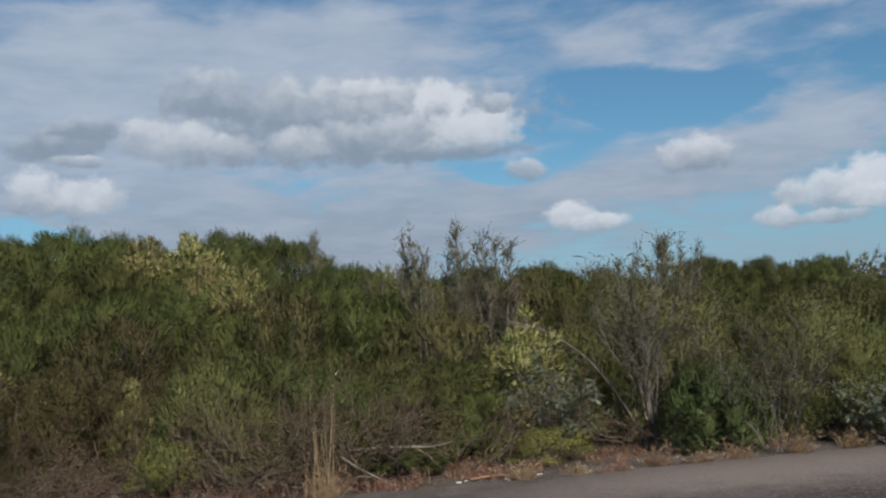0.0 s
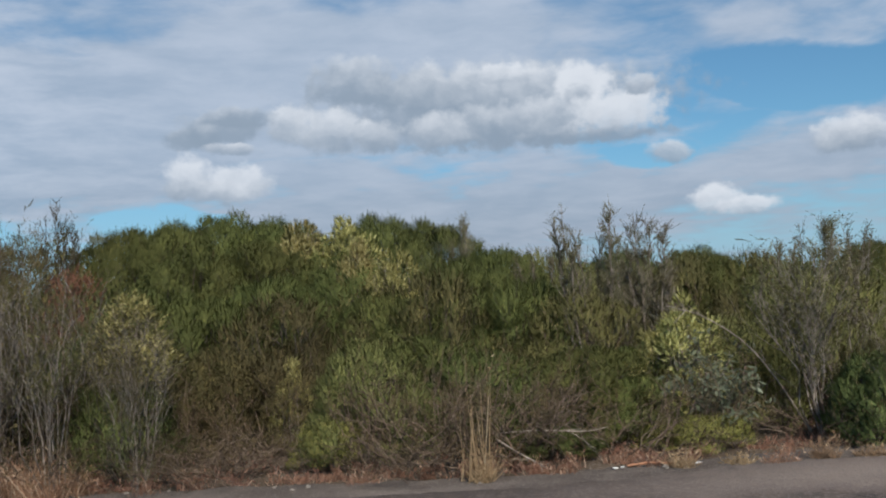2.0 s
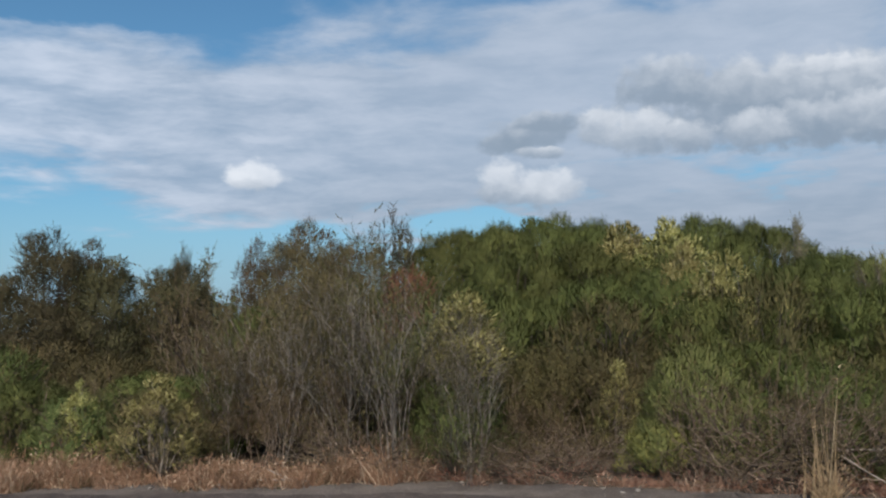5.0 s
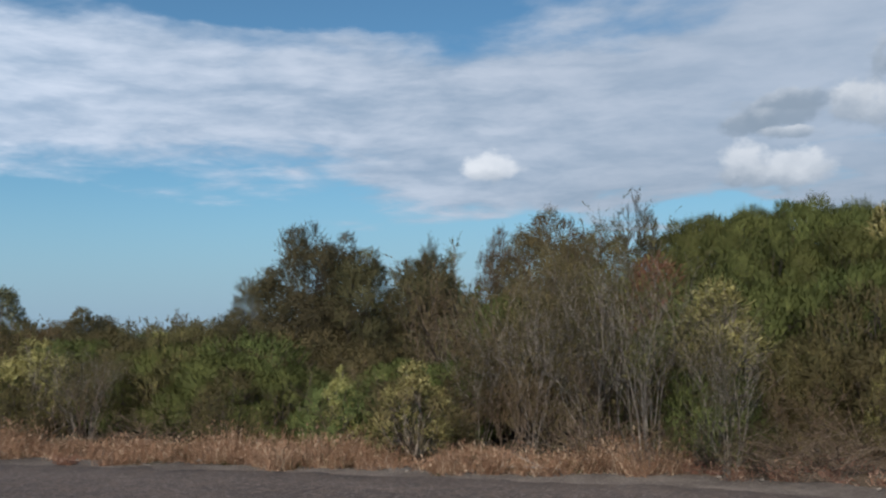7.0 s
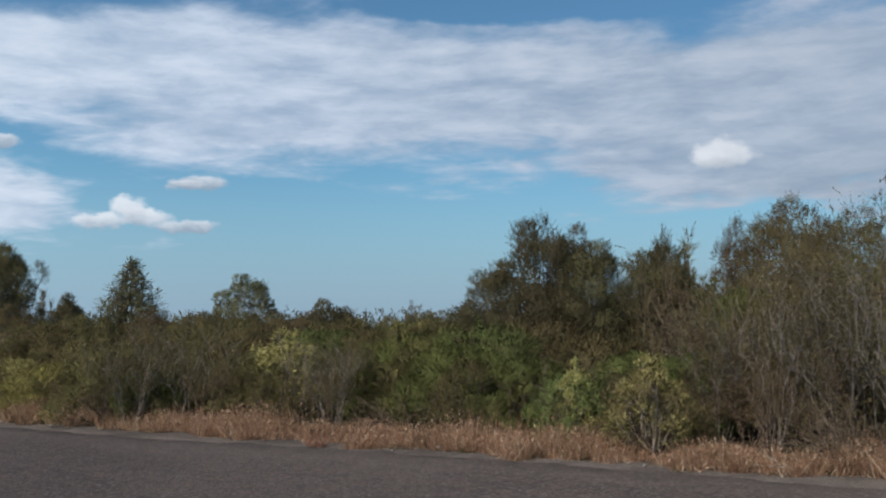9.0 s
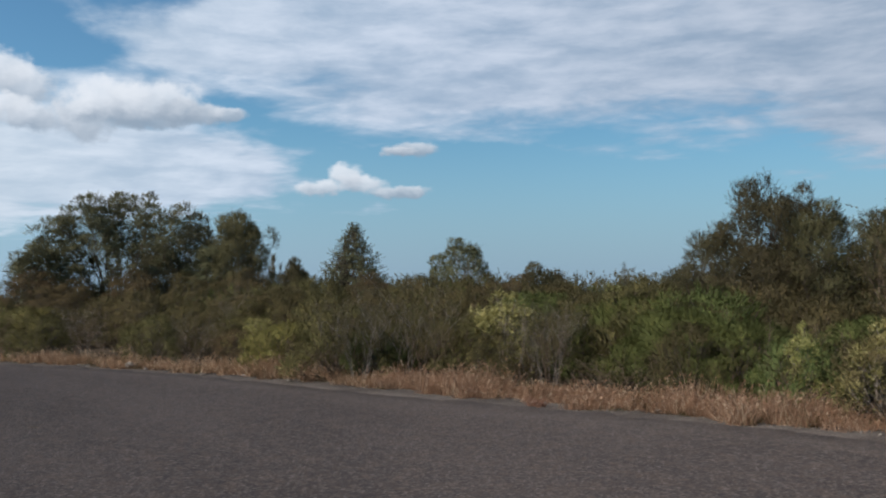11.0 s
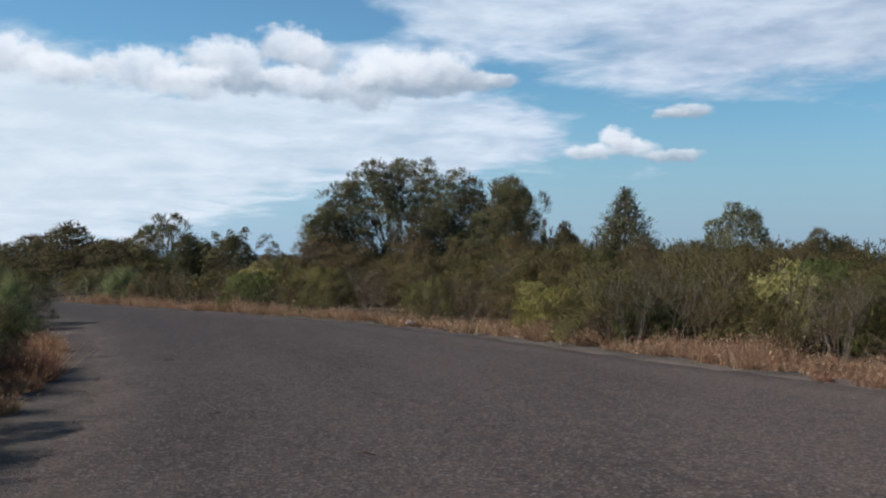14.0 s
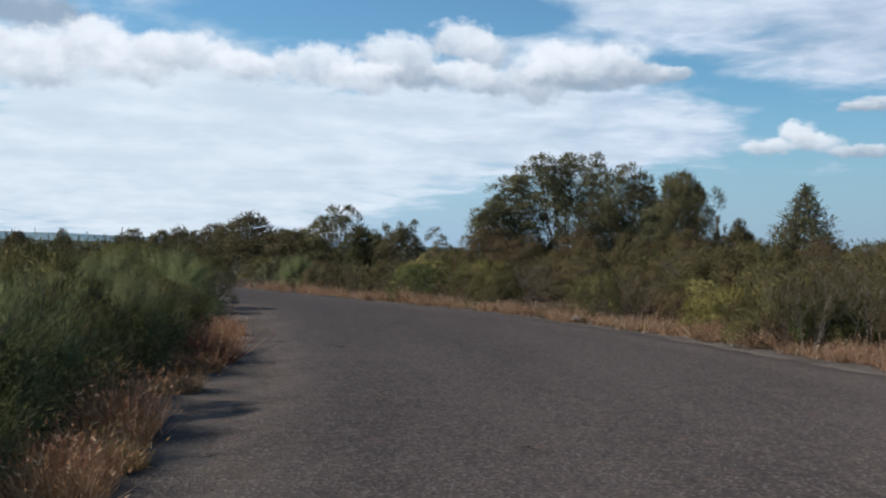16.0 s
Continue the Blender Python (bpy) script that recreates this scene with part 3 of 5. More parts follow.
def puff_leaves(rng, c, r, out, tufts, blades, length, width, rise=0.9, under=60, splay=0.45, top=1.0):
    """Foliage of the puffs: a closed layer of lapped leaves under upright tufts that fan over each puff's rounded head."""
    n = len(c) * under
    pick = np.repeat(np.arange(len(c)), under)
    d = unit(rng.normal(size=(n, 3)) + out[pick] * 0.9 + (0, 0, 0.25))
    at = c[pick] + d * (r[pick] * (0.50 + 0.30 * rng.random(n)))[:, None]
    lie = unit(d * 0.45 + (0, 0, rise) + rng.normal(size=(n, 3)) * 0.30)
    side = unit(np.cross(lie, d) + rng.normal(size=(n, 3)) * 0.25)
    big = np.minimum(r[pick] * (0.26 + 0.20 * rng.random(n)), 0.11)[:, None]
    shell = np.stack([at + side * big * 0.06, at + lie * big, at - side * big * 0.06], 1).reshape(-1, 3), np.arange(3 * n).reshape(n, 3)
    share = r ** 2 / np.sum(r ** 2)
    pick = rng.choice(len(c), int(tufts * len(c)), p=share)
    n = len(pick)
    d = unit(rng.normal(size=(n, 3)) + out[pick] * 0.8 + (0, 0, 0.45))
    at = c[pick] + d * (r[pick] * (0.62 + 0.30 * rng.random(n) ** 0.7))[:, None]
    way = unit(d * 0.75 + np.array([0, 0, rise]) + rng.normal(size=(n, 3)) * 0.16)
    keep = at[:, 2] > 0.03
    at, way, pick = at[keep], way[keep], pick[keep]
    tuft = sprigs(rng, at, way, r[pick] * 0.34 * top * (0.6 + 0.8 * rng.random(len(at))), blades, length, width, splay)
    return both(shell, tuft)


def mound(seed, radius, height, leaf, bark, puffs=28, puff=0.36, tufts=120, blades=8, length=0.070, width=0.0095, rise=0.9, low=0.06,
          splay=0.45, top=1.0, under=170, soft=1.7, ragged=0.06, blunt=2.3, name="shrub", label="", category="shrub"):
    """A dense shrub of rounded heads: forked stems inside, each ending in a puff of fine upright foliage."""
    rng = np.random.default_rng(seed)
    thing = tagged(new(name), label, category)
    c, r, out = puff_field(rng, radius, height, puffs, puff, low, ragged, blunt)
    lines = []
    for i in range(puffs):
        foot = np.array([*(c[i, :2] * 0.2 + rng.normal(size=2) * 0.06), -0.05])
        lines.append(curve_line(rng, foot, c[i], 0.12, 6, 0.020, 0.007))
        for _ in range(3):
            lines.append(curve_line(rng, c[i] * 0.85 + foot * 0.15, c[i] + unit(rng.normal(size=3) + out[i] + (0, 0, 0.5)) * r[i] * 1.0, 0.12, 4, 0.007, 0.003))
    wood, green = ("trunk", "crown") if category == "tree" else ("branchwork", "foliage")
    part(wood, mesh_from(wood, *tubes(lines, 3), bark), thing)
    v = puff_leaves(rng, c, r, out, tufts, blades, length, width, rise, under, splay, top)
    part(green, foliage_mesh(green, *v, LEAF[leaf], c, r, soft), thing)
    return thing


def fan_tree(seed, profile, height, depth, leaf, bark, limbs=9, twigs=7, head=0.34, trunk_r=0.10, tufts=40, blades=7, length=0.075, width=0.018,
             under=26, bare=0.15, name="tree", label="", category="tree"):
    """An open tree: limbs fan out from the foot as far as the profile (angle from upright, reach as a share of the height) lets them,
    fork towards their ends and carry separate heads of leaves, with the branches showing between."""
    rng = np.random.default_rng(seed)
    thing = tagged(new(name), label, category)
    angles, reach = np.array(profile).T
    c, r, out, at, way = [], [], [], [], []
    trunk = np.array([0.0, 0.0, height * bare])
    stem = [curve_line(rng, (0, 0, -0.1), trunk, 0.05, 5, trunk_r, trunk_r * 0.75, 0.01)]
    part("trunk", mesh_from("trunk", *tubes(stem, 8), bark, True), thing)
    for i in range(limbs):
        lines = []
        a = angles[0] + (angles[-1] - angles[0]) * (i + 0.2 + 0.6 * rng.random()) / limbs
        far = height * float(np.interp(a, angles, reach))
        side = rng.normal() * depth * 0.5
        tip = np.array([math.sin(radians(a)) * far, side, math.cos(radians(a)) * far])
        tip[2] = max(tip[2], height * (bare + 0.12))
        pts, rad = curve_line(rng, trunk * (0.25 + 0.75 * rng.random()), tip, 0.10, 9, trunk_r * (0.22 + 0.22 * rng.random()), 0.008, 0.018)
        pts[:, 2] += np.sin(np.linspace(0, np.pi, 9)) * -0.05 * far * abs(math.sin(radians(a)))
        lines.append((pts, rad))
        for k in range(twigs):
            u = 0.25 + 0.75 * (k + rng.random()) / twigs
            j = min(int(u * 8), 7)
            p = pts[j] + (pts[j + 1] - pts[j]) * (u * 8 - j)
            w = unit(unit(tip - trunk) * 0.7 + rng.normal(size=3) * (0.55, 0.75, 0.35) + np.array([0, 0, 0.45]))
            end = p + w * height * (0.08 + 0.09 * rng.random())
            lines.append(curve_line(rng, p, end, 0.12, 5, 0.014, 0.005))
            for _ in range(3):
                lines.append(curve_line(rng, p * 0.3 + end * 0.7, end + unit(rng.normal(size=3) + w) * head * 0.9, 0.1, 3, 0.006, 0.002))
            for _ in range(20):
                at.append(p + (end - p) * rng.random() + rng.normal(size=3) * 0.10)
                way.append(w + rng.normal(size=3) * 0.5)
            if u > 0.45:
                c.append(end), r.append(head * (0.65 + 0.6 * rng.random())), out.append(unit(w + (0, 0, 0.6)))
        c.append(tip), r.append(head * (0.8 + 0.4 * rng.random())), out.append(unit(tip - trunk + (0, 0, height * 0.2)))
        part("limb", mesh_from("limb", *tubes(lines, 4), bark, True), thing)
    c, r, out = np.array(c), np.array(r), np.array(out)
    v = puff_leaves(rng, c, r, out, tufts, blades, length, width, 0.5, under, 0.7, 1.2)
    v = both(v, sprigs(rng, np.array(at), np.array(way), head * 0.5, blades, length, width, 0.8))
    part("crown", foliage_mesh("crown", *v, LEAF[leaf], c, r, 0.8), thing)
    return thing


def twig_shrub(seed, radius, height, leaf, bark, stems=9, kids=(5, 4), leafy=0.5, name="twiggy_shrub", label="", spread=0.55, thick=0.012):
    """A half-bare shrub: a fan of grey stems that fork, with small leaves on some ends."""
    rng = np.random.default_rng(seed)
    top = tagged(new(name), label, "shrub")
    a = rng.random(stems) * 2 * np.pi
    tilt = 0.06 + 0.36 * rng.random(stems)
    ways = np.stack([np.cos(a) * tilt * radius / height * 2.0, np.sin(a) * tilt * radius / height * 2.0, np.ones(stems)], 1)
    starts = np.stack([np.cos(a) * 0.1, np.sin(a) * 0.1, np.full(stems, -0.05)], 1)
    lines, ends, ew = branching(rng, starts, ways, height * (0.62 + 0.32 * rng.random(stems)), 2, kids, thick, 0.42, spread, 0.40, 5, 0.05)
    part("branchwork", mesh_from("branchwork", *tubes(lines, 3), bark), top)
    pick = rng.random(len(ends)) < leafy
    v = sprigs(rng, ends[pick], ew[pick] + rng.normal(size=(pick.sum(), 3)) * 0.4, 0.14, 8, 0.040, 0.012, 0.9)
    part("foliage", mesh_from("foliage", *v, LEAF[leaf]), top, "sparse small leaves")
    return top


def spire_shrub(seed, radius, height, leaf, bark, rods=11, name="upright_shrub", label=""):
    """A tall upright shrub: rods of short leafy shoots."""
    rng = np.random.default_rng(seed)
    top = tagged(new(name), label, "shrub")
    lines, at, way = [], [], []
    for i in range(rods):
        a, q = rng.random() * 2 * np.pi, np.sqrt(rng.random()) * radius
        tip = np.array([np.cos(a) * q, np.sin(a) * q, height * (1 - 0.42 * rng.random() ** 1.3 * (0.4 + q / radius))])
        foot = np.array([np.cos(a) * q * 0.2, np.sin(a) * q * 0.2, -0.05])
        pts, rad = curve_line(rng, foot, tip, 0.05, 9, 0.02, 0.004, 0.012)
        lines.append((pts, rad))
        for u in rng.uniform(0.22, 1.0, 44) ** 0.85:
            i0 = min(int(u * 8), 7)
            p = pts[i0] + (pts[i0 + 1] - pts[i0]) * (u * 8 - i0)
            b, lean = rng.random() * 2 * np.pi, rng.uniform(0.25, 0.75)
            w = unit(np.array([np.cos(b) * lean, np.sin(b) * lean, 1.0]))
            size = height * (0.05 + 0.10 * rng.random()) * (1.25 - 0.75 * u)
            lines.append(curve_line(rng, p, p + w * size, 0.1, 3, 0.005, 0.002))
            for q in rng.uniform(0.1, 1.0, 5):
                at.append(p + w * size * q), way.append(unit(w + rng.normal(size=3) * 0.35))
    part("branchwork", mesh_from("branchwork", *tubes(lines, 3), bark), top)
    at, way = np.array(at), np.array(way)
    v = sprigs(rng, at, way, 0.13 * (0.6 + 0.7 * rng.random(len(at))), 8, 0.044, 0.0085, 0.6)
    part("foliage", mesh_from("foliage", *v, LEAF[leaf]), top)
    return top


def dead_brush(seed, radius, height, name="dead_brush", label=""):
    """A tangle of dry fallen twigs with a few leaves left."""
    rng = np.random.default_rng(seed)
    top = tagged(new(name), label, "brush")
    n = 32
    a = rng.random(n) * 2 * np.pi
    q = np.sqrt(rng.random(n)) * radius * 0.8
    starts = np.stack([np.cos(a) * q, np.sin(a) * q, rng.random(n) * height * 0.35], 1)
    b = a + rng.normal(size=n) * 0.9
    ways = np.stack([np.cos(b), np.sin(b), 0.15 + 0.9 * rng.random(n)], 1)
    lines, ends, ew = branching(rng, starts, ways, height * (0.4 + 0.5 * rng.random(n)), 2, (4, 3), 0.010, 0.5, 0.9, 0.15, 5, 0.05)
    part("branchwork", mesh_from("branchwork", *tubes(lines, 3), BARK_BROWN), top)
    pick = rng.random(len(ends)) < 0.45
    v = sprigs(rng, ends[pick], ew[pick], 0.14, 7, 0.04, 0.011, 0.9)
    part("foliage", mesh_from("foliage", *v, LEAF["brown"]), top, "shrivelled brown leaves")
    return top


def gum_sapling(seed, radius, height, name="gum_sapling", label=""):
    """A young gum with broad hanging blue-green leaves."""
    rng = np.random.default_rng(seed)
    top = tagged(new(name), label, "sapling")
    n = 6
    a = rng.random(n) * 2 * np.pi
    ways = np.stack([np.cos(a) * 0.45, np.sin(a) * 0.45, np.ones(n)], 1)
    lines, ends, ew = branching(rng, np.zeros((n, 3)) - (0, 0, 0.05), ways, height * (0.6 + 0.35 * rng.random(n)), 2, (6, 3), 0.012, 0.4, 0.8, 0.2, 6)
    part("branchwork", mesh_from("branchwork", *tubes(lines, 4), BARK_GREY), top)
    at = ends.repeat(4, 0) + rng.normal(size=(len(ends) * 4, 3)) * 0.05
    way = rng.normal(size=at.shape) * 0.6 + np.array([0, 0, -0.55])
    v = leaves(rng, at, way, 0.10 + 0.05 * rng.random(len(at)), 0.036)
    part("foliage", mesh_from("foliage", *v, LEAF["blue"]), top, "broad blue-green leaves")
    return top


def cone_tree(seed, radius, height, leaf, bark, base=0.3, shoots=1900, clumps=60, trunk_r=0.09, name="tree", label="", category="tree"):
    """A pointed tree: one tapered trunk, limbs that end in leaf clumps, smaller towards the tip, with gaps between them."""
    rng = np.random.default_rng(seed)
    top = tagged(new(name), label, category)
    c, r = [], []
    for i in range(clumps):
        a = i * 2.4 + rng.random() * 0.8
        u = (i + rng.random()) / clumps
        q = radius * (1 - u) ** 0.75 * (0.55 + 0.4 * rng.random())
        rr = radius * (0.16 + 0.26 * (1 - u))
        c.append((np.cos(a) * q, np.sin(a) * q, (base + (1 - base) * u) * height - rr * 0.6))
        r.append(rr)
    c, r = np.array(c), np.array(r)
    lean = rng.normal(size=2) * radius * 0.12
    pts, rad = curve_line(rng, (0, 0, -0.1), (*lean, height * 0.9), 0.05, 10, trunk_r, 0.02, 0.01)
    rad[0] *= 1.3
    lines = [(pts, rad)]
    for i in range(clumps):
        j = int(np.clip((c[i, 2] / height) * 0.62, 0.12, 0.92) * 9)
        lines.append(curve_line(rng, pts[j], c[i], 0.14, 7, rad[j] * 0.55, 0.010))
        for _ in range(6):
            lines.append(curve_line(rng, c[i] * 0.9 + pts[j] * 0.1, c[i] + unit(rng.normal(size=3)) * r[i], 0.12, 4, 0.010, 0.003))
    part("trunk", mesh_from("trunk", *tubes(lines, 6), bark, True), top)
    at, way, long = plumes(rng, c, r * 1.12, shoots, 0.55)
    v = sprigs(rng, at, way, np.maximum(long, 0.085), 10, 0.070, 0.025, 0.6)
    v = both(v, cores(rng, c, r * 0.95, 75))
    part("crown", foliage_mesh("crown", *v, LEAF[leaf], c, r, 0.8), top)
    return top


# ---- the ground ----
def ground_z(x, y):
    d = np.hypot(x, y)
    return -0.055 * np.clip(d - 46, 0, 170)


FAR_EDGE = ((60, 12.2), (30, 11.6), (7, 10.9), (4.6, 10.8), (2.5, 10.3), (0.6, 9.88), (-2, 9.88), (-4, 9.82), (-6.3, 9.1), (-9, 8.3), (-12.3, 7.4),
            (-15.4, 6.5), (-18.1, 5.6), (-20.5, 4.7), (-24.5, 2.9), (-29.8, -0.9), (-34.5, -4.5), (-40, -9.5), (-50, -20))
NEAR_EDGE = ((60, -2.4), (20, -2.1), (-5, -1.85), (-8.5, -1.9), (-11, -1.9), (-14, -2.1), (-17.3, -2.4), (-23.5, -3.15), (-28, -5.0), (-33, -9.8), (-43, -22))


def along(points, s):
    p = np.array(points, float)
    d = np.r_[0, np.cumsum(np.hypot(*np.diff(p, axis=0).T))]
    return np.stack([np.interp(s * d[-1], d, p[:, 0]), np.interp(s * d[-1], d, p[:, 1])], -1)


def build_ground():
    rng = np.random.default_rng(3)
    rad = np.r_[np.linspace(0, 60, 61), np.geomspace(63, 4500, 50)]
    ang = np.linspace(0, 2 * np.pi, 145)[:-1]
    x, y = rad[:, None] * np.cos(ang), rad[:, None] * np.sin(ang)
    z = ground_z(x, y) - 0.03
    v = np.stack([x, y, z], -1).reshape(-1, 3)
    i = np.arange(len(rad) - 1)[:, None] * 144 + np.arange(144)
    j = np.arange(len(rad) - 1)[:, None] * 144 + (np.arange(144) + 1) % 144
    f = np.stack([i, i + 144, j + 144, j], -1).reshape(-1, 4)
    tagged(new("ground", mesh_from("ground", v, f, SOIL)), "dry brown leaf-littered soil under the scrub", "ground", kind="structure")

    def strip(name, grow, grow_near, z, mat, label, cat):
        n = 900
        s = np.linspace(0, 1, n)
        a, b = along(FAR_EDGE, s), along(NEAR_EDGE, s)
        w = unit(a - b)
        jag = np.convolve(rng.normal(size=n + 8), np.ones(3) / 3, "same")[:n] * 0.09 + np.convolve(rng.normal(size=n + 40), np.ones(25) / 25, "same")[:n] * 0.45
        jag2 = np.roll(jag[::-1], 77)
        a, b = a + w * (grow + jag)[:, None], b - w * (grow_near + jag2)[:, None]
        cols = 25
        u = np.linspace(0, 1, cols)
        g = a[:, None] * (1 - u[None, :, None]) + b[:, None] * u[None, :, None]
        zz = np.full((n, cols), z)
        zz[:, 0] = zz[:, -1] = -0.06
        g[:, 1] = a + (b - a) * 0.004
        g[:, -2] = b + (a - b) * 0.004
        v = np.concatenate([g, zz[..., None]], -1).reshape(-1, 3)
        i = np.arange(n - 1)[:, None] * cols + np.arange(cols - 1)
        f = np.stack([i, i + cols, i + cols + 1, i + 1], -1).reshape(-1, 4)
        me = mesh_from(name, v, f, mat)
        across = np.hypot(*(a - b).T)[:, None]
        off = np.minimum(u[None], 1 - u[None]) * across
        me.attributes.new("edge", "FLOAT", "POINT").data.foreach_set("value", off.astype(np.float32).ravel())
        tagged(new(name, me), label, cat, kind="structure")

    strip("road_shoulder", 0.6, 0.6, -0.012, GRAVEL, "grey gravel shoulder along the asphalt", "shoulder")
    strip("road", -0.25, -0.62, 0.0, ASPHALT, "worn dark grey asphalt road without markings", "road")


build_ground()


def far_ridge():
    """Low blue hills on the horizon, self-lit in the colour of distant haze."""
    m, g = material("far hills with glowing haze colour")
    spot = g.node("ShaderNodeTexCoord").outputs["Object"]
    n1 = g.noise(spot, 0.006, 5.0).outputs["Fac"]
    # haze and daylight are put into this colour, and the hills emit it
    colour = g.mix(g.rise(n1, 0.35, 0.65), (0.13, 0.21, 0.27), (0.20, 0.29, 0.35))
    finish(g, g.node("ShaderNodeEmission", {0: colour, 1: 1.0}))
    rng = np.random.default_rng(8)
    n = 260
    az = np.radians(np.linspace(-60, 150, n))
    h = 14 + 9 * np.sin(az * 7) + np.convolve(rng.normal(size=n + 30), np.ones(15) / 15, "same")[:n] * 16
    rows = []
    for d, k in ((3900, -1.0), (4000, 0.6), (4100, 1.0), (4300, -1.0)):
        z = h * k if k > 0 else np.full(n, -40.0)
        rows.append(np.stack([-np.sin(az) * d, np.cos(az) * d, z], -1))
    v = np.stack(rows, 1).reshape(-1, 3)
    i = np.arange(n - 1)[:, None] * 4 + np.arange(3)
    f = np.stack([i, i + 4, i + 5, i + 1], -1).reshape(-1, 4)
    tagged(new("backdrop", mesh_from("backdrop", v, f, m, True)), "low blue hills on the far horizon, haze painted as a glow", "hills", kind="structure")


far_ridge()

# ---- plants: one of each kind, then copies with a turn and size of their own ----
KINDS = {}
place_rng = np.random.default_rng(21)


def stock(kind, makers, radius, height):
    KINDS[kind] = {"makers": makers, "made": [None] * len(makers), "size": (radius, height), "next": 0}


def plant(kind, x, y, r, top, group="", turn=None):
    """A plant of this kind at (x, y), r metres in half width, reaching the height top."""
    k = KINDS[kind]
    i = k["next"] % len(k["makers"])
    k["next"] += 1
    z = float(ground_z(x, y))
    sr, sz = r / k["size"][0], (top - z) / k["size"][1]
    m = Matrix.LocRotScale((x, y, z), Euler((0, 0, place_rng.random() * 6.283 if turn is None else radians(turn))), (sr, sr, sz))
    if k["made"][i] is None:
        ob = k["made"][i] = k["makers"][i]()
        ob.matrix_basis = m
    else:
        src = k["made"][i]
        s = src.scale
        ob = copy_thing(src, m @ Matrix.Diagonal((1 / s[0], 1 / s[1], 1 / s[2], 1)))
    if group:
        ob["group"] = group
    return ob


stock("heath", [lambda s=s: mound(s, 1.1, 1.9, "heath", BARK_DARK, 48, 0.27, 120, 8, 0.062, 0.0080, label="dense dark green heath shrub with fine upright leaves")
                for s in (1, 2, 3, 4)], 1.1, 1.9)
stock("green", [lambda s=s: mound(s, 0.8, 1.1, "fresh", BARK_DARK, 40, 0.22, 80, 8, 0.055, 0.010, 0.7, 0.02, label="low fresh green shrub at the road edge")
                for s in (5, 6)], 0.8, 1.1)
stock("tall", [lambda s=s: mound(s, 1.9, 3.6, "heath", BARK_DARK, 110, 0.31, 115, 7, 0.066, 0.0085, label="tall rounded dark green shrub with dense leaves", low=0.3)
               for s in (11, 12, 13)], 1.9, 3.6)
stock("olive", [lambda s=s: mound(s, 1.1, 1.9, "olive", BARK_BROWN, 30, 0.33, 85, 7, 0.062, 0.0095, splay=0.6, top=1.25, under=130, soft=1.0,
                                  label="olive-green bush with fine loose foliage") for s in (21, 22, 23)], 1.1, 1.95)
stock("light", [lambda s=s: mound(s, 1.1, 1.9, "light", BARK_BROWN, 34, 0.31, 85, 7, 0.064, 0.0095, splay=0.55, top=1.2, under=130, soft=1.3,
                                  label="light olive-green bush with soft fine foliage") for s in (25, 26)], 1.1, 1.95)
stock("gold", [lambda s=s: mound(s, 0.8, 1.3, "gold", BARK_BROWN, 18, 0.30, 90, 8, 0.070, 0.009, 1.2, splay=0.5, top=1.5, under=100, soft=1.0,
                                 label="yellow-green feathery bush beside the verge") for s in (31, 32)], 0.8, 1.4)
stock("wattle", [lambda s=s: mound(s, 0.8, 1.9, "wattle", BARK_GREY, 30, 0.22, 30, 7, 0.075, 0.024, 0.5, 0.2, 0.9, 1.4, 40, 0.7, 0.16,
                                   label="pale yellow-green wattle with broad leaves") for s in (41, 42)], 0.8, 1.9)
stock("wattletop", [lambda s=s: mound(s, 0.8, 3.2, "wattle", BARK_GREY, 34, 0.24, 34, 7, 0.080, 0.026, 0.5, 0.55, 0.9, 1.4, 40, 0.7, 0.14, 3.0,
                                      label="tall pale yellow-green wattle with broad leaves") for s in (44, 45)], 0.8, 3.2)
stock("brown", [lambda s=s: mound(s, 1.4, 3.6, "brown", BARK_DARK, 60, 0.30, 60, 7, 0.055, 0.0115, 0.5, 0.2, 0.8, 1.3, 100, 0.9, 0.16,
                                  label="tall brownish-olive shrub with drooping leaves") for s in (51, 52)], 1.4, 3.5)
stock("russet", [lambda: mound(61, 0.7, 2.9, "russet", BARK_DARK, 32, 0.24, 42, 7, 0.055, 0.014, 0.6, 0.35, 0.8, 1.3, 40, 0.9, 0.16, 3.0,
                               label="russet dying shrub with red-brown leaves")], 0.7, 2.9)
stock("dark", [lambda s=s: mound(s, 1.2, 3.6, "dark", BARK_DARK, 64, 0.31, 70, 8, 0.060, 0.0135, 0.6, 0.1, 0.8, 1.15, 150, 0.9, 0.15, 3.0, name="small_tree",
                                 label="dark dense small tree with ragged heads of leaves", category="tree") for s in (71, 72)], 1.2, 3.55)
stock("spire", [lambda s=s: spire_shrub(s, 0.5, 2.9, "grey", BARK_TWIG, label="tall upright grey-green shrub with spiky shoots") for s in (81, 82, 83)], 0.5, 2.95)
stock("darkspire", [lambda: spire_shrub(84, 0.5, 2.9, "dark", BARK_DARK, label="dark upright shrub with spiky shoots above the thicket")], 0.5, 2.95)
stock("twiggy", [lambda s=s: twig_shrub(s, 1.0, 2.2, "olive", BARK_TWIG, 11, (7, 6), 0.8, label="half-bare shrub with pale grey twigs", spread=0.70, thick=0.0072) for s in (91, 92, 93)], 1.0, 2.3)
stock("dry", [lambda s=s: twig_shrub(s, 1.0, 1.5, "brown", BARK_BROWN, 8, (6, 4), 0.9, label="dry brown shrub of thin twigs with few leaves", spread=0.8) for s in (96, 97, 98)], 1.0, 1.55)
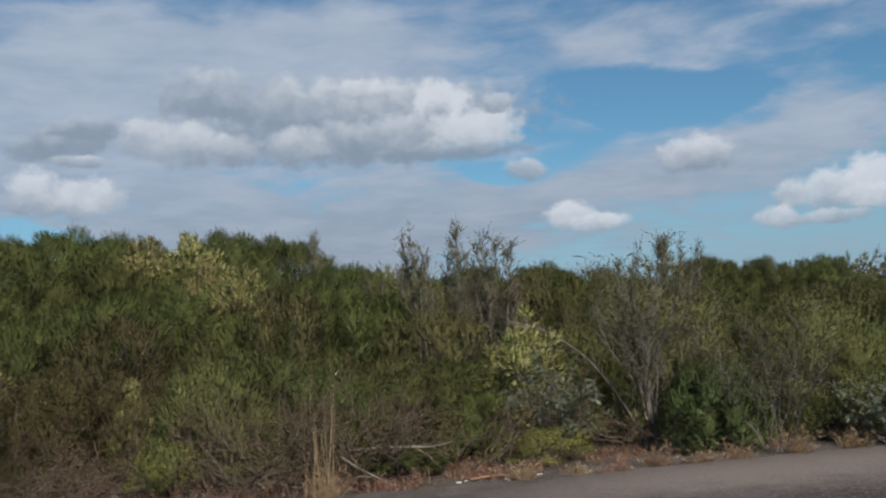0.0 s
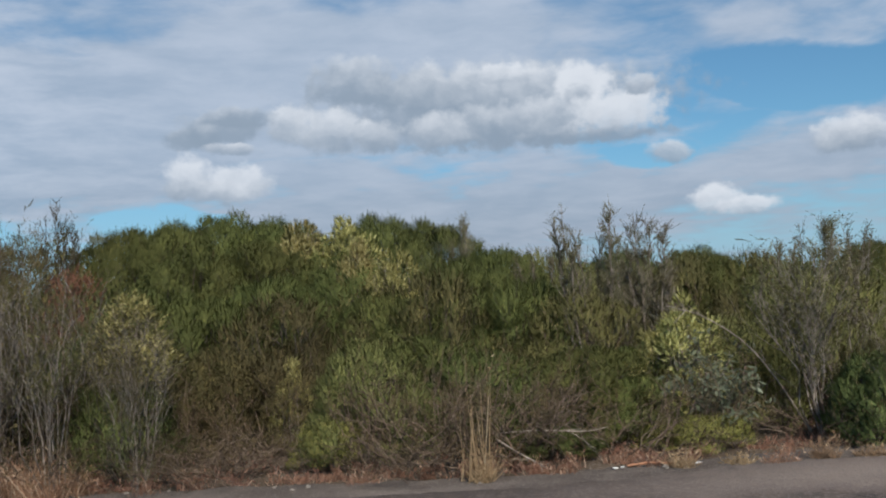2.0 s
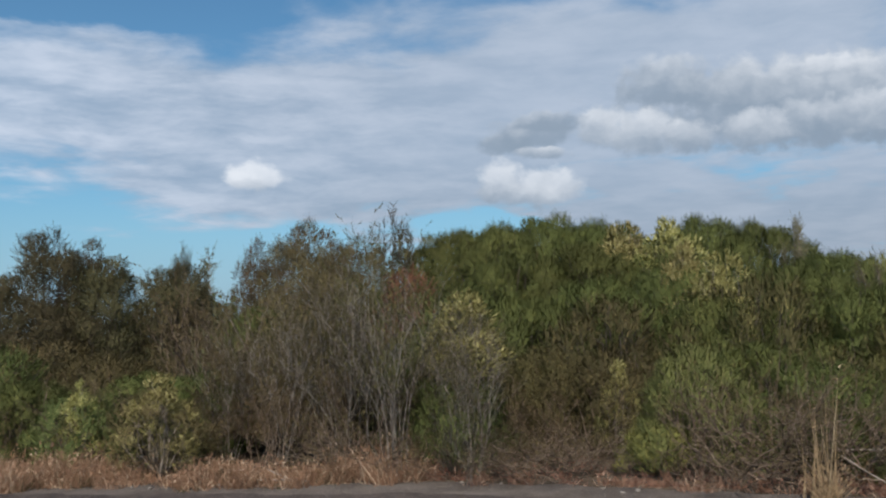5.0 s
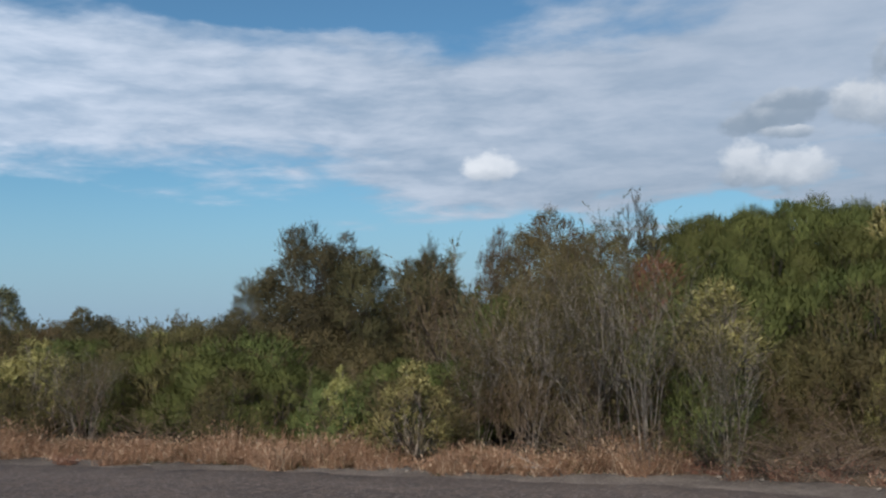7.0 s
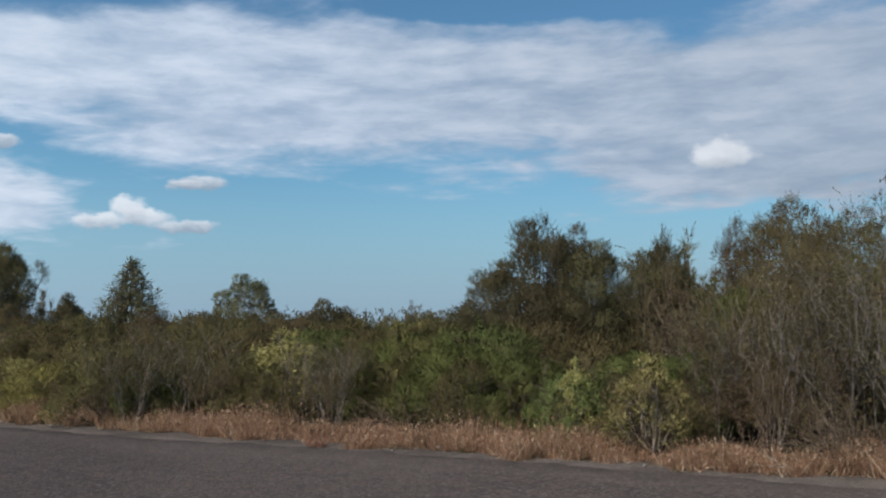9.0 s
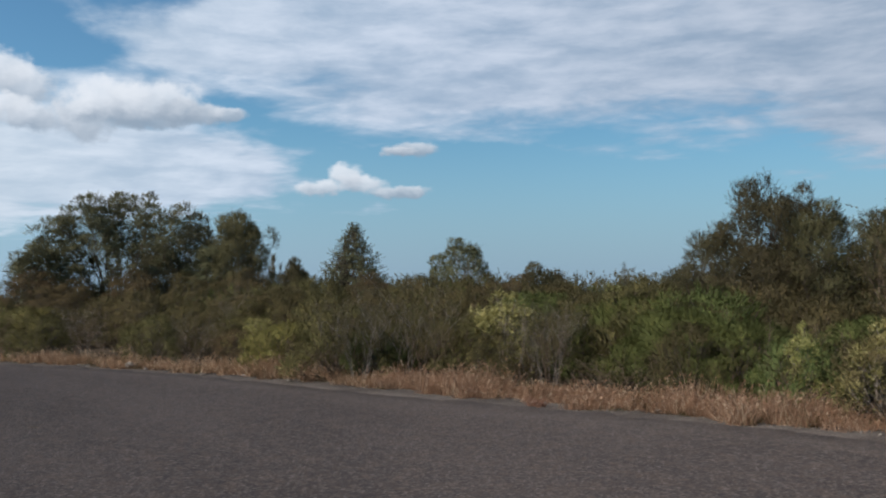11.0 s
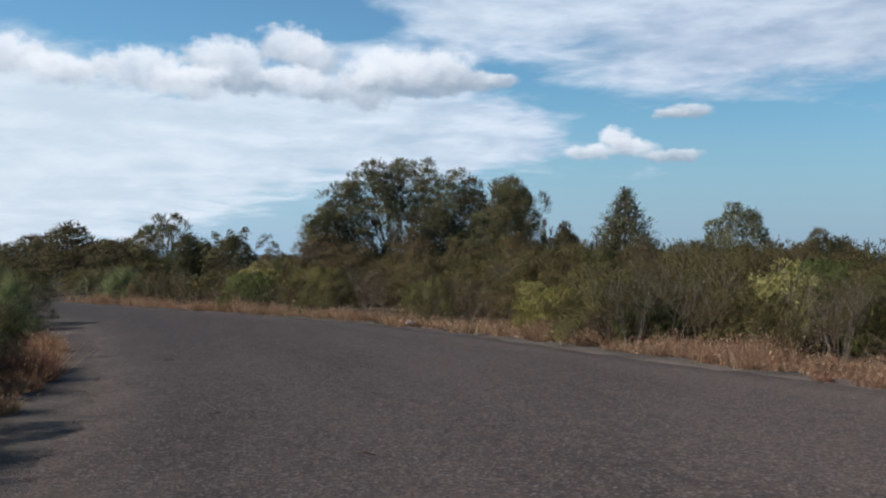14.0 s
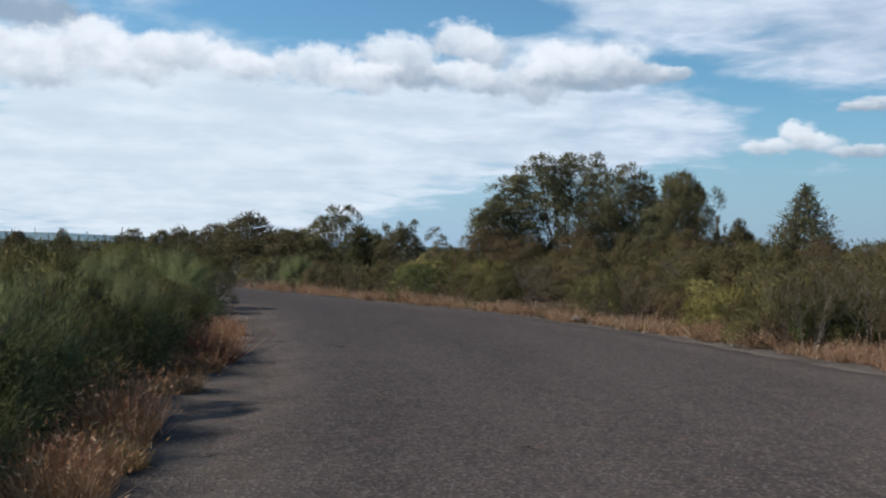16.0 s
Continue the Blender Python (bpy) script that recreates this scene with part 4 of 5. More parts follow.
stock("brush", [lambda s=s: dead_brush(s, 1.0, 1.0, label="tangle of dry brown dead twigs") for s in (101, 102)], 1.0, 1.0)
stock("bluegum", [lambda: gum_sapling(111, 0.6, 1.5, label="young gum with broad blue-green leaves")], 0.6, 1.5)
stock("gumtree", [lambda: fan_tree(121, ((-63, 0.60), (-55, 0.66), (-38, 0.76), (-15, 0.92), (6, 1.0), (20, 0.98), (30, 0.72)), 5.6, 2.6, "gum", BARK_DARK, 26, 13,
                                   0.38, 0.13, 54, 7, 0.075, 0.024, 60, 0.14, label="spreading tree with many limbs and an open crown")], 1.0, 6.75)
stock("pinetree", [lambda s=s: mound(s, 1.2, 4.8, "gum", BARK_DARK, 70, 0.36, 66, 7, 0.070, 0.021, 0.6, 0.25, 0.9, 1.1, 70, 0.8, 0.14, 3.2, name="tree", category="tree",
                                     label="dense dark evergreen tree beside the spreading tree") for s in (131, 132)], 1.15, 4.7)
stock("conifer", [lambda: cone_tree(141, 1.25, 4.7, "gum", BARK_DARK, label="pointed dark evergreen tree rising out of the scrub")], 0.85, 4.75)
stock("roundtree", [lambda s=s: mound(s, 1.4, 3.8, "gum", BARK_GREY, 46, 0.34, 44, 7, 0.085, 0.028, 0.5, 0.45, 0.9, 1.3, 30, 0.9, 0.12, 2.6, name="tree", category="tree",
                                      label="rounded grey-green tree with an open crown") for s in (151, 152)], 1.4, 3.75)
stock("fargum", [lambda s=s: mound(s, 2.2, 6.5, "dark", BARK_GREY, 44, 0.72, 46, 6, 0.17, 0.060, 0.4, 0.42, 0.9, 1.0, 60, 1.0, 0.13, name="gum_tree", category="tree",
                                   label="distant gum tree with a dense rounded crown") for s in (161, 162, 163)], 2.2, 6.5)
stock("roadtree", [lambda: mound(168, 1.9, 3.4, "dark", BARK_DARK, 70, 0.40, 52, 7, 0.09, 0.026, 0.7, 0.12, 0.8, 1.3, 60, 0.9, 0.14, name="tree", category="tree",
                                 label="dark bushy tree at the end of the straight")], 1.9, 3.4)
stock("opengum", [lambda: fan_tree(165, ((-40, 0.8), (0, 0.95), (35, 0.98)), 4.6, 1.2, "gum", BARK_GREY, 5, 4, 0.36, 0.07,
                                   34, 6, 0.10, 0.035, 30, 0.5, name="gum_tree", label="slender open gum tree with a few small leaf heads")], 1.2, 4.8)
stock("hedge", [lambda s=s: bush(s, 0.9, 1.3, "hedge", BARK_DARK, 1900, 8, 0.056, 0.0065, label="low rounded grey-green bush beside the road")
                for s in (181, 182, 183)], 0.95, 1.35)
stock("scrub", [lambda s=s, lf=lf: mound(s, 1.2, 2.0, lf, BARK_DARK, 26, 0.36, 62, 7, 0.070, 0.012, top=1.2, under=110, soft=1.0,
                                         label="low scrub bush in the thicket behind the verge") for s, lf in ((171, "olive"), (172, "heath"), (173, "brown"), (174, "olive"))], 1.2, 2.05)

plant("gold", -30.7, 3.7, 0.9, 1.25)
plant("brown", -31.7, 4.3, 1.3, 1.6)
plant("wattle", -2.4, 12.7, 0.28, 1.29)
plant("olive", -14.0, 11.8, 1.3, 1.63)
plant("olive", -14.6, 11.1, 1.1, 1.58)
plant("heath", -15.5, 10.6, 1.2, 1.61)
plant("brown", -17.1, 10.1, 1.1, 1.64)
plant("brown", -28.2, 6.3, 1.3, 1.68)
plant("brown", -24.7, 7.7, 1.2, 1.62)
plant("brown", -23.0, 8.2, 1.3, 1.7)
plant("olive", -20.2, 8.4, 1.1, 1.69)
plant("brown", -18.9, 8.8, 1.0, 1.65)
plant("brown", -19.3, 10.3, 1.2, 1.81)
plant("dry", -7.5, 10.9, 0.7, 0.73)
plant("heath", -8.3, 12.0, 0.9, 1.13)
plant("dry", -6.1, 11.4, 0.9, 0.95)
plant("dry", -6.9, 11.3, 0.9, 0.87)
plant("brown", -7.0, 12.6, 1.1, 1.61)
plant("brown", -7.8, 12.3, 1.1, 1.46)
plant("dry", -5.8, 11.3, 1.0, 1.37)
plant("brush", -2.8, 11.4, 0.8, 0.49)
plant("brush", -2.7, 10.6, 0.7, 0.5)
plant("brush", -0.8, 10.4, 0.55, 0.5)
plant("brush", -3.9, 11.1, 0.9, 0.58)
plant("brush", -5.0, 10.7, 0.9, 0.61)
plant("dry", -3.3, 11.7, 0.8, 0.89)
plant("olive", -4.3, 12.8, 1.0, 1.6)
plant("dry", -4.3, 11.8, 0.9, 0.9)
plant("heath", -5.1, 12.5, 1.0, 1.65)
plant("dry", -5.3, 11.3, 1.0, 1.41)
plant("brown", -6.1, 12.3, 1.1, 1.99)
plant("olive", -20.2, 17.9, 1.4, 1.93)
plant("olive", -22.6, 16.6, 1.4, 1.89)
plant("brown", -25.1, 16.4, 1.4, 2.02)
plant("olive", -28.1, 18.8, 1.5, 2.02)
plant("olive", -27.2, 16.5, 1.4, 2.11)
plant("brown", -32.4, 15.3, 1.5, 2.19)
plant("olive", -29.9, 15.9, 1.5, 2.31)
plant("olive", -30.5, 12.3, 1.6, 2.15)
plant("brown", -37.9, 2.7, 1.2, 1.77)
plant("brown", -32.2, 10.6, 1.3, 2.33)
plant("brown", -32.8, 8.8, 1.4, 2.17)
plant("brown", -34.2, 7.3, 1.5, 2.35)
plant("brown", -34.6, 5.2, 1.3, 2.09)
plant("brown", -35.7, 4.1, 1.4, 2.37)
plant("pinetree", -35.4, 10.3, 1.2, 3.5)
plant("pinetree", -36.4, 8.7, 1.1, 3.69)
plant("pinetree", -36.2, 11.3, 1.1, 4.82)
plant("pinetree", -37.1, 10.0, 1.2, 4.95)
plant("gumtree", -37.3, 7.1, 1.0, 5.62, turn=80)
plant("dark", -13.35, 14.4, 1.05, 3.84)
plant("dark", -12.3, 14.9, 1.2, 3.12)
plant("dark", -11.5, 15.8, 1.1, 3.15)
plant("dark", -13.9, 13.8, 1.0, 2.8)
plant("dark", -12.7, 13.9, 1.1, 2.45)
plant("dark", -13.0, 15.2, 0.9, 3.5)
plant("darkspire", -6.9, 16.5, 0.55, 3.78)
plant("russet", -6.45, 15.3, 0.65, 2.95)
plant("brown", -11.1, 21.2, 1.9, 4.2)
plant("tall", -5.6, 17.6, 1.7, 3.75)
plant("tall", -6.4, 17.5, 1.7, 3.62)
plant("tall", -4.9, 18.4, 1.9, 3.84)
plant("tall", -3.9, 18.7, 1.9, 3.82)
plant("tall", -4.9, 16.6, 1.7, 3.05)
plant("tall", -3.6, 16.9, 1.8, 3.15)
plant("tall", -2.4, 17.0, 1.7, 3.05)
plant("wattletop", -3.1, 17.2, 0.75, 3.6)
plant("wattletop", -2.35, 17.0, 0.8, 3.58)
plant("tall", -1.9, 18.6, 1.7, 3.72)
plant("tall", -0.8, 18.0, 1.6, 3.45)
plant("spire", -0.3, 17.5, 0.4, 3.39)
plant("tall", 0.3, 17.2, 1.5, 2.9)
plant("light", 1.3, 17.0, 1.5, 2.7)
plant("tall", 2.5, 17.6, 1.5, 2.72)
plant("tall", 3.7, 17.8, 1.5, 2.66)
plant("wattletop", -1.3, 15.0, 0.55, 2.82)
plant("wattletop", -1.85, 15.6, 0.5, 3.05)
plant("heath", -4.2, 14.9, 1.2, 2.29)
plant("heath", -5.3, 15.0, 1.0, 2.31)
plant("heath", -3.4, 15.6, 1.3, 2.41)
plant("tall", -1.9, 16.0, 1.6, 2.75)
plant("heath", -1.3, 14.9, 1.2, 2.22)
plant("tall", -0.3, 15.7, 1.6, 2.55)
plant("heath", 0.7, 15.0, 1.2, 2.28)
plant("light", 1.5, 14.3, 1.2, 2.0)
plant("wattletop", -4.1, 11.6, 0.6, 2.2)
plant("olive", -2.8, 13.0, 1.1, 1.22)
plant("olive", -3.5, 13.3, 0.9, 1.55)
plant("olive", -2.4, 13.8, 0.9, 1.56)
plant("light", -1.3, 11.53, 0.79, 1.45)
plant("gold", -1.7, 11.4, 0.5, 0.55)
plant("heath", -0.8, 13.5, 1.1, 1.48)
plant("twiggy", -4.5, 10.4, 1.0, 2.36)
plant("twiggy", -3.6, 10.4, 0.7, 1.62)
plant("twiggy", -5.5, 11.0, 1.0, 2.15)
plant("twiggy", -4.3, 11.3, 0.8, 1.76)
plant("brush", -0.3, 11.6, 1.0, 1.02)
plant("brush", -0.55, 10.95, 0.85, 1.25)
plant("brush", 0.2, 11.1, 0.7, 1.0)
plant("heath", 0.7, 12.5, 1.0, 1.06)
plant("heath", 1.4, 12.8, 1.1, 1.23)
plant("heath", 0.8, 11.4, 0.6, 0.4)
plant("heath", 0.1, 12.6, 1.0, 1.23)
plant("wattle", 2.6, 12.8, 0.6, 1.78)
plant("wattle", 2.3, 13.0, 0.55, 1.4)
plant("light", 3.3, 13.3, 1.0, 1.5)
plant("heath", 2.0, 13.1, 1.0, 1.12)
plant("bluegum", 2.8, 11.9, 0.6, 1.02)
plant("gold", 2.6, 11.5, 0.5, 0.41)
plant("gold", 2.2, 11.8, 0.45, 0.27)
plant("spire", 1.6, 14.3, 0.5, 3.16)
plant("spire", 2.1, 14.4, 0.5, 2.99)
plant("spire", 2.6, 14.4, 0.55, 2.87)
plant("spire", 0.9, 16.0, 0.4, 2.65)
plant("olive", 3.4, 16.2, 1.2, 2.49)
plant("tall", 4.0, 16.6, 1.1, 2.49)
plant("olive", 4.5, 16.5, 1.0, 2.68)
plant("spire", 4.5, 14.4, 0.35, 2.68)
plant("spire", 4.8, 13.8, 0.45, 2.69)
plant("spire", 5.1, 13.7, 0.4, 2.73)
plant("light", 4.7, 15.4, 1.2, 2.28)
plant("twiggy", 4.1, 12.1, 1.3, 1.98)
plant("light", 4.8, 13.8, 1.2, 2.1)
plant("green", 4.9, 11.9, 0.6, 0.8)
plant("twiggy", 5.0, 10.7, 0.9, 1.51)
plant("light", 6.3, 12.2, 1.1, 1.63)
plant("light", 6.4, 11.6, 0.9, 1.3)
plant("bluegum", 6.3, 10.7, 0.5, 0.85)
plant("tall", 7.0, 17.9, 1.2, 2.7)
plant("tall", 7.9, 17.5, 1.1, 2.55)
plant("tall", 8.8, 17.1, 1.2, 2.46)
plant("tall", 9.1, 15.8, 1.2, 2.01)
plant("light", 6.6, 13.7, 1.1, 1.79)
plant("green", 7.3, 11.9, 1.1, 1.4)
plant("tall", 9.4, 14.5, 1.3, 1.82)
plant("spire", -12.1, 17.2, 0.7, 3.49)
plant("brown", -11.7, 16.2, 1.0, 2.8)
plant("brown", -11.8, 20.9, 1.4, 4.38)
plant("brown", -12.6, 20.4, 1.0, 3.9)
plant("brown", -10.0, 20.7, 1.3, 4.0)
plant("brown", -9.8, 18.6, 1.4, 3.4)
plant("heath", -9.4, 15.4, 1.1, 2.24)
plant("green", -8.9, 10.2, 0.7, 0.92)
plant("wattle", -8.75, 10.05, 0.36, 1.12)
plant("wattle", -7.55, 10.1, 0.5, 1.25)
plant("twiggy", -6.5, 11.2, 1.1, 2.13)
plant("twiggy", -7.4, 11.4, 0.9, 1.54)
plant("twiggy", -5.9, 11.4, 1.0, 2.18)
plant("olive", -12.9, 11.1, 1.4, 1.77)
plant("wattle", -15.2, 9.7, 0.8, 1.54)
plant("wattle", -16.3, 13.3, 0.6, 1.72)
plant("olive", -16.1, 11.9, 1.3, 1.66)
plant("twiggy", -12.7, 8.9, 0.9, 1.28)
plant("heath", -11.5, 10.6, 1.1, 1.35)
plant("heath", -9.9, 10.2, 0.9, 1.16)
plant("olive", -10.2, 12.3, 1.2, 1.57)
plant("olive", -14.5, 13.8, 1.2, 1.84)
plant("heath", -9.2, 11.9, 1.0, 1.14)
plant("wattle", -14.7, 9.5, 0.7, 1.52)
plant("twiggy", -13.7, 9.7, 0.9, 1.16)
plant("heath", -13.1, 10.9, 1.2, 1.52)
plant("olive", -17.5, 9.8, 1.3, 1.78)
plant("twiggy", -15.7, 8.0, 1.1, 1.47)
plant("olive", -16.6, 7.1, 1.1, 1.44)
plant("olive", -22.6, 8.2, 1.4, 1.73)
plant("gold", -18.8, 6.8, 0.9, 1.02)
plant("wattle", -21.6, 7.3, 0.75, 1.05)
plant("twiggy", -15.7, 7.0, 0.8, 1.26)
plant("olive", -22.8, 7.6, 1.2, 1.42)
plant("olive", -15.4, 9.0, 1.0, 1.21)
plant("olive", -21.3, 10.7, 1.4, 1.59)
plant("twiggy", -18.2, 7.9, 1.1, 1.25)
plant("olive", -25.2, 9.4, 1.5, 1.87)
plant("gold", -23.1, 8.0, 0.8, 1.06)
plant("twiggy", -23.3, 7.3, 1.2, 1.45)
plant("olive", -25.0, 6.8, 1.3, 1.47)
plant("twiggy", -23.1, 6.1, 1.0, 1.04)
plant("olive", -26.2, 6.2, 1.2, 1.05)
plant("olive", -31.3, 6.1, 1.5, 1.59)
plant("twiggy", -27.6, 4.5, 1.1, 1.12)
plant("olive", -30.8, 3.5, 1.4, 1.34)
plant("wattle", -33.9, 1.7, 1.0, 1.32)
plant("olive", -35.8, 3.0, 1.3, 1.6)
plant("olive", -36.0, 0.7, 1.2, 1.11)
plant("olive", -37.0, -1.2, 1.2, 0.81)
plant("hedge", -35.9, -2.8, 0.9, 1.22)
plant("olive", -22.2, 8.8, 1.1, 1.31)
plant("olive", -17.5, 8.2, 0.9, 1.03)
plant("conifer", -39.1, 17.6, 1.15, 4.6)
plant("roundtree", -35.2, 20.7, 1.4, 3.78)
plant("roadtree", -46.0, -1.6, 1.75, 3.42)
plant("fargum", -46.9, -3.4, 1.56, 2.36)
plant("roundtree", -46.0, -0.3, 1.4, 2.36)
plant("fargum", -44.0, 1.2, 1.2, 2.57)
plant("fargum", -73.6, 51.4, 2.2, 4.1)
plant("fargum", -76.6, 55.9, 2.0, 3.6)
plant("fargum", -79.2, 30.5, 1.5, 4.34)
plant("spire", -56.3, 20.3, 0.8, 3.81)
plant("spire", -28.7, 27.8, 0.4, 2.91)
plant("spire", -34.5, 28.9, 0.5, 2.73)
plant("fargum", -74.7, 28.6, 1.6, 4.36)
plant("dark", -34.3, 11.0, 1.2, 4.64)
plant("fargum", -79.5, -9.8, 3.12, 4.1)
plant("fargum", -74.8, -6.6, 3.0, 2.88)
plant("fargum", -84.1, -13.1, 2.64, 3.08)
plant("fargum", -93.4, -17.6, 2.0, 2.84)
plant("fargum", -98.0, -20.4, 1.8, 2.9)
plant("fargum", -102.3, -24.1, 2.4, 2.65)
plant("fargum", -69.5, -8.9, 3.6, 1.93)
plant("fargum", -73.9, -13.2, 3.0, 1.43)
plant("fargum", -64.9, -4.7, 3.0, 1.82)
plant("fargum", -78.2, -17.4, 3.0, 1.11)
plant("olive", -40.8, -4.2, 1.3, 1.08)
plant("olive", -43.9, -10.1, 1.4, 1.57)
plant("fargum", -104.0, -36.1, 2.2, 2.46)
plant("fargum", -134.1, -40.6, 1.8, 2.72)
plant("darkspire", -11.4, 15.95, 0.4, 3.3)
plant("darkspire", -11.14, 16.13, 0.4, 3.19)
plant("darkspire", -11.58, 15.81, 0.4, 3.12)
plant("green", 4.6, 11.5, 0.65, 1.05)
plant("opengum", -47.0, 2.0, 0.8, 2.75)
plant("fargum", -46.02, -0.03, 1.2, 2.11)
plant("hedge", -22.17, -4.28, 0.8, 1.3)
plant("olive", -23.72, -4.13, 0.8, 1.22)
plant("hedge", -26.15, -5.25, 1.0, 1.4)
plant("olive", -26.73, -5.55, 0.9, 1.07)
plant("heath", -29.3, -7.4, 1.1, 1.51)
plant("hedge", -26.52, -6.4, 1.1, 1.52)


# thicket behind the front row: heights stay under the skyline of each stretch
def skyline(az):
    """Elevation (degrees) below which the thicket stays, by azimuth."""
    return np.interp(az, (-45, -30, -18, -8, 0, 6, 22, 28, 34, 37, 43, 46, 58, 70, 85, 90, 96),
                     (2.6, 2.8, 3.0, 2.6, 3.2, 4.2, 4.0, 3.4, 3.0, 2.0, 1.5, 0.8, 0.5, 0.2, 0.1, -0.4, -1.0))


def joined_scrub(name, spots, seed, leaf, label, shoots=190):
    """Far scrub too dense to count, in one mesh: rows of (x, y, radius, top)."""
    rng = np.random.default_rng(seed)
    vs, fs, base = [], [], 0
    for x, y, r, top in spots:
        z = float(ground_z(x, y))
        d = math.hypot(x, y)
        c, q = lobed(rng, 16, r, top - z, 0.3)
        at, way = crown_points(rng, c, q, shoots, 0.7)
        v, f = both(cores(rng, c, q, 26), sprigs(rng, at, way, 0.26 + d * 0.002, 6, 0.07 + d * 0.0018, 0.028 + d * 0.0008, 0.9))
        vs.append(v + (x, y, z))
        fs.append(f + base)
        base += len(v)
    tagged(new(name, mesh_from(name, np.concatenate(vs), np.concatenate(fs), LEAF[leaf])), label, "scrub", kind="stuff")


def thicket():
    rng = np.random.default_rng(77)
    spots, far = [], []
    edge = np.array(FAR_EDGE)
    tries = 0
    while len(spots) < 230 and tries < 9000:
        tries += 1
        az = rng.uniform(-40, 96)
        d = 14.0 + 45 * rng.random() ** 1.3
        x, y = -math.sin(radians(az)) * d, math.cos(radians(az)) * d
        gap = y - np.interp(x, edge[::-1, 0], edge[::-1, 1])
        if gap < 3.4 or any((x - p) ** 2 + (y - q) ** 2 < (0.95 + d * 0.025) ** 2 for p, q in spots):
            continue
        top = 1.6 + d * math.tan(radians(float(skyline(az)))) - 0.03 * rng.random() * d
        top = min(max(top, 0.7), 4.0)
        spots.append((x, y))
        r = 1.0 + 0.5 * rng.random() + d * 0.012
        if d < 21 and gap < 7.5:
            plant(("scrub", "scrub", "dry", "scrub")[len(spots) % 4], x, y, r * 0.9, top, "thicket behind the verge")
        else:
            far.append((x, y, r, top))
    for i, leaf in enumerate(("olive", "heath", "brown", "gum")):
        joined_scrub("scrub_thicket", far[i::4], 300 + i, leaf, "dense olive and brown scrub reaching back from the road")
    # woods far off, down the slope, on all sides that the road looks out to
    for i, leaf in enumerate(("dark", "olive", "dark")):
        rows = []
        for _ in range(90):
            az, d = rng.uniform(-40, 125), 60 + 190 * rng.random() ** 1.2
            rise_ = float(np.interp(az, (44, 50, 60, 75, 86, 88, 91, 94, 100, 104, 112), (1.2, 1.2, 1.15, 0.9, 0.3, -0.15, -0.15, 1.1, 0.9, 0.3, 0.1)))
            top = 1.6 + d * math.tan(radians(rise_)) - rng.random() * d * 0.007
            rows.append((-math.sin(radians(az)) * d, math.cos(radians(az)) * d, 1.6 + d * 0.012 + rng.random(), top))
        joined_scrub("far_woods", rows, 330 + i, leaf, "dark distant woods below the skyline", 90)


thicket()


def front_row():
    """Dry brush and low shrubs at the feet of the thicket, just behind the verge."""
    rng = np.random.default_rng(79)
    edge = np.array(FAR_EDGE)
    x, k = 7.5, 0
    while x > -33:
        y = np.interp(x, edge[::-1, 0], edge[::-1, 1]) + (1.0 if x > -4.5 else 1.35) + 0.3 * rng.random()
        kind = ("brush", "dry", "brush", "scrub")[k % 4] if x > -6 else ("dry", "scrub", "brush", "dry", "scrub")[k % 5]
        if not -2.6 < x < -0.7:
            plant("brush" if -0.8 < x < 0.8 else kind, x, y, 0.55 + 0.35 * rng.random(), (0.55 if kind == "brush" else 0.85) + 0.35 * rng.random(), "low growth behind the verge")
        x -= (0.75 if x > -6 else 1.1) + 0.5 * rng.random()
        k += 1


front_row()


def roadside_scrub():
    """Low scrub on the other side of the road: a row along the edge, and the rest behind it."""
    rng = np.random.default_rng(78)
    near = np.array(NEAR_EDGE)
    x = -5.6
    k = 0
    while x > -27:
        y = np.interp(x, near[::-1, 0], near[::-1, 1])
        plant(("hedge", "hedge", "hedge", "olive")[k % 4], x, y - 1.18 - 0.35 * rng.random(), 0.78 + 0.2 * rng.random(),
              float(np.interp(x, (-26, -21, -17, -13, -7), (0.45, 0.6, 0.9, 1.25, 1.3))) + 0.16 * rng.normal(), "low scrub along the road")
        x -= 1.05 + 0.3 * rng.random()
        k += 1
    spots, tries = [], 0
    while len(spots) < 48 and tries < 6000:
        tries += 1
        x, y = rng.uniform(-42, -3.5), rng.uniform(-17, -3.9)
        lim = np.interp(x, near[::-1, 0], near[::-1, 1]) - 2.1
        if y > lim or any((x - p) ** 2 + (y - q) ** 2 < 0.95 ** 2 for p, q in spots):
            continue
        spots.append((x, y))
        d = math.hypot(x, y)
        plant(("hedge", "dry", "hedge")[len(spots) % 3], x, y, 0.8 + 0.35 * rng.random(), 1.5 - 0.012 * d + 0.2 * rng.normal() * 0.7,
              "low scrub along the road")
    rows = []
    for _ in range(110):
        d, az = rng.uniform(26, 70), rng.uniform(99, 150)
        if math.cos(radians(az)) * d > np.interp(-math.sin(radians(az)) * d, near[::-1, 0], near[::-1, 1]) - 2.4:
            continue
        rows.append((-math.sin(radians(az)) * d, math.cos(radians(az)) * d, 1.3 + 0.8 * rng.random(), 1.45 - 0.008 * d + 0.2 * rng.random()))
    joined_scrub("scrub_thicket", rows, 340, "olive", "low olive scrub stretching away beyond the road")


roadside_scrub()


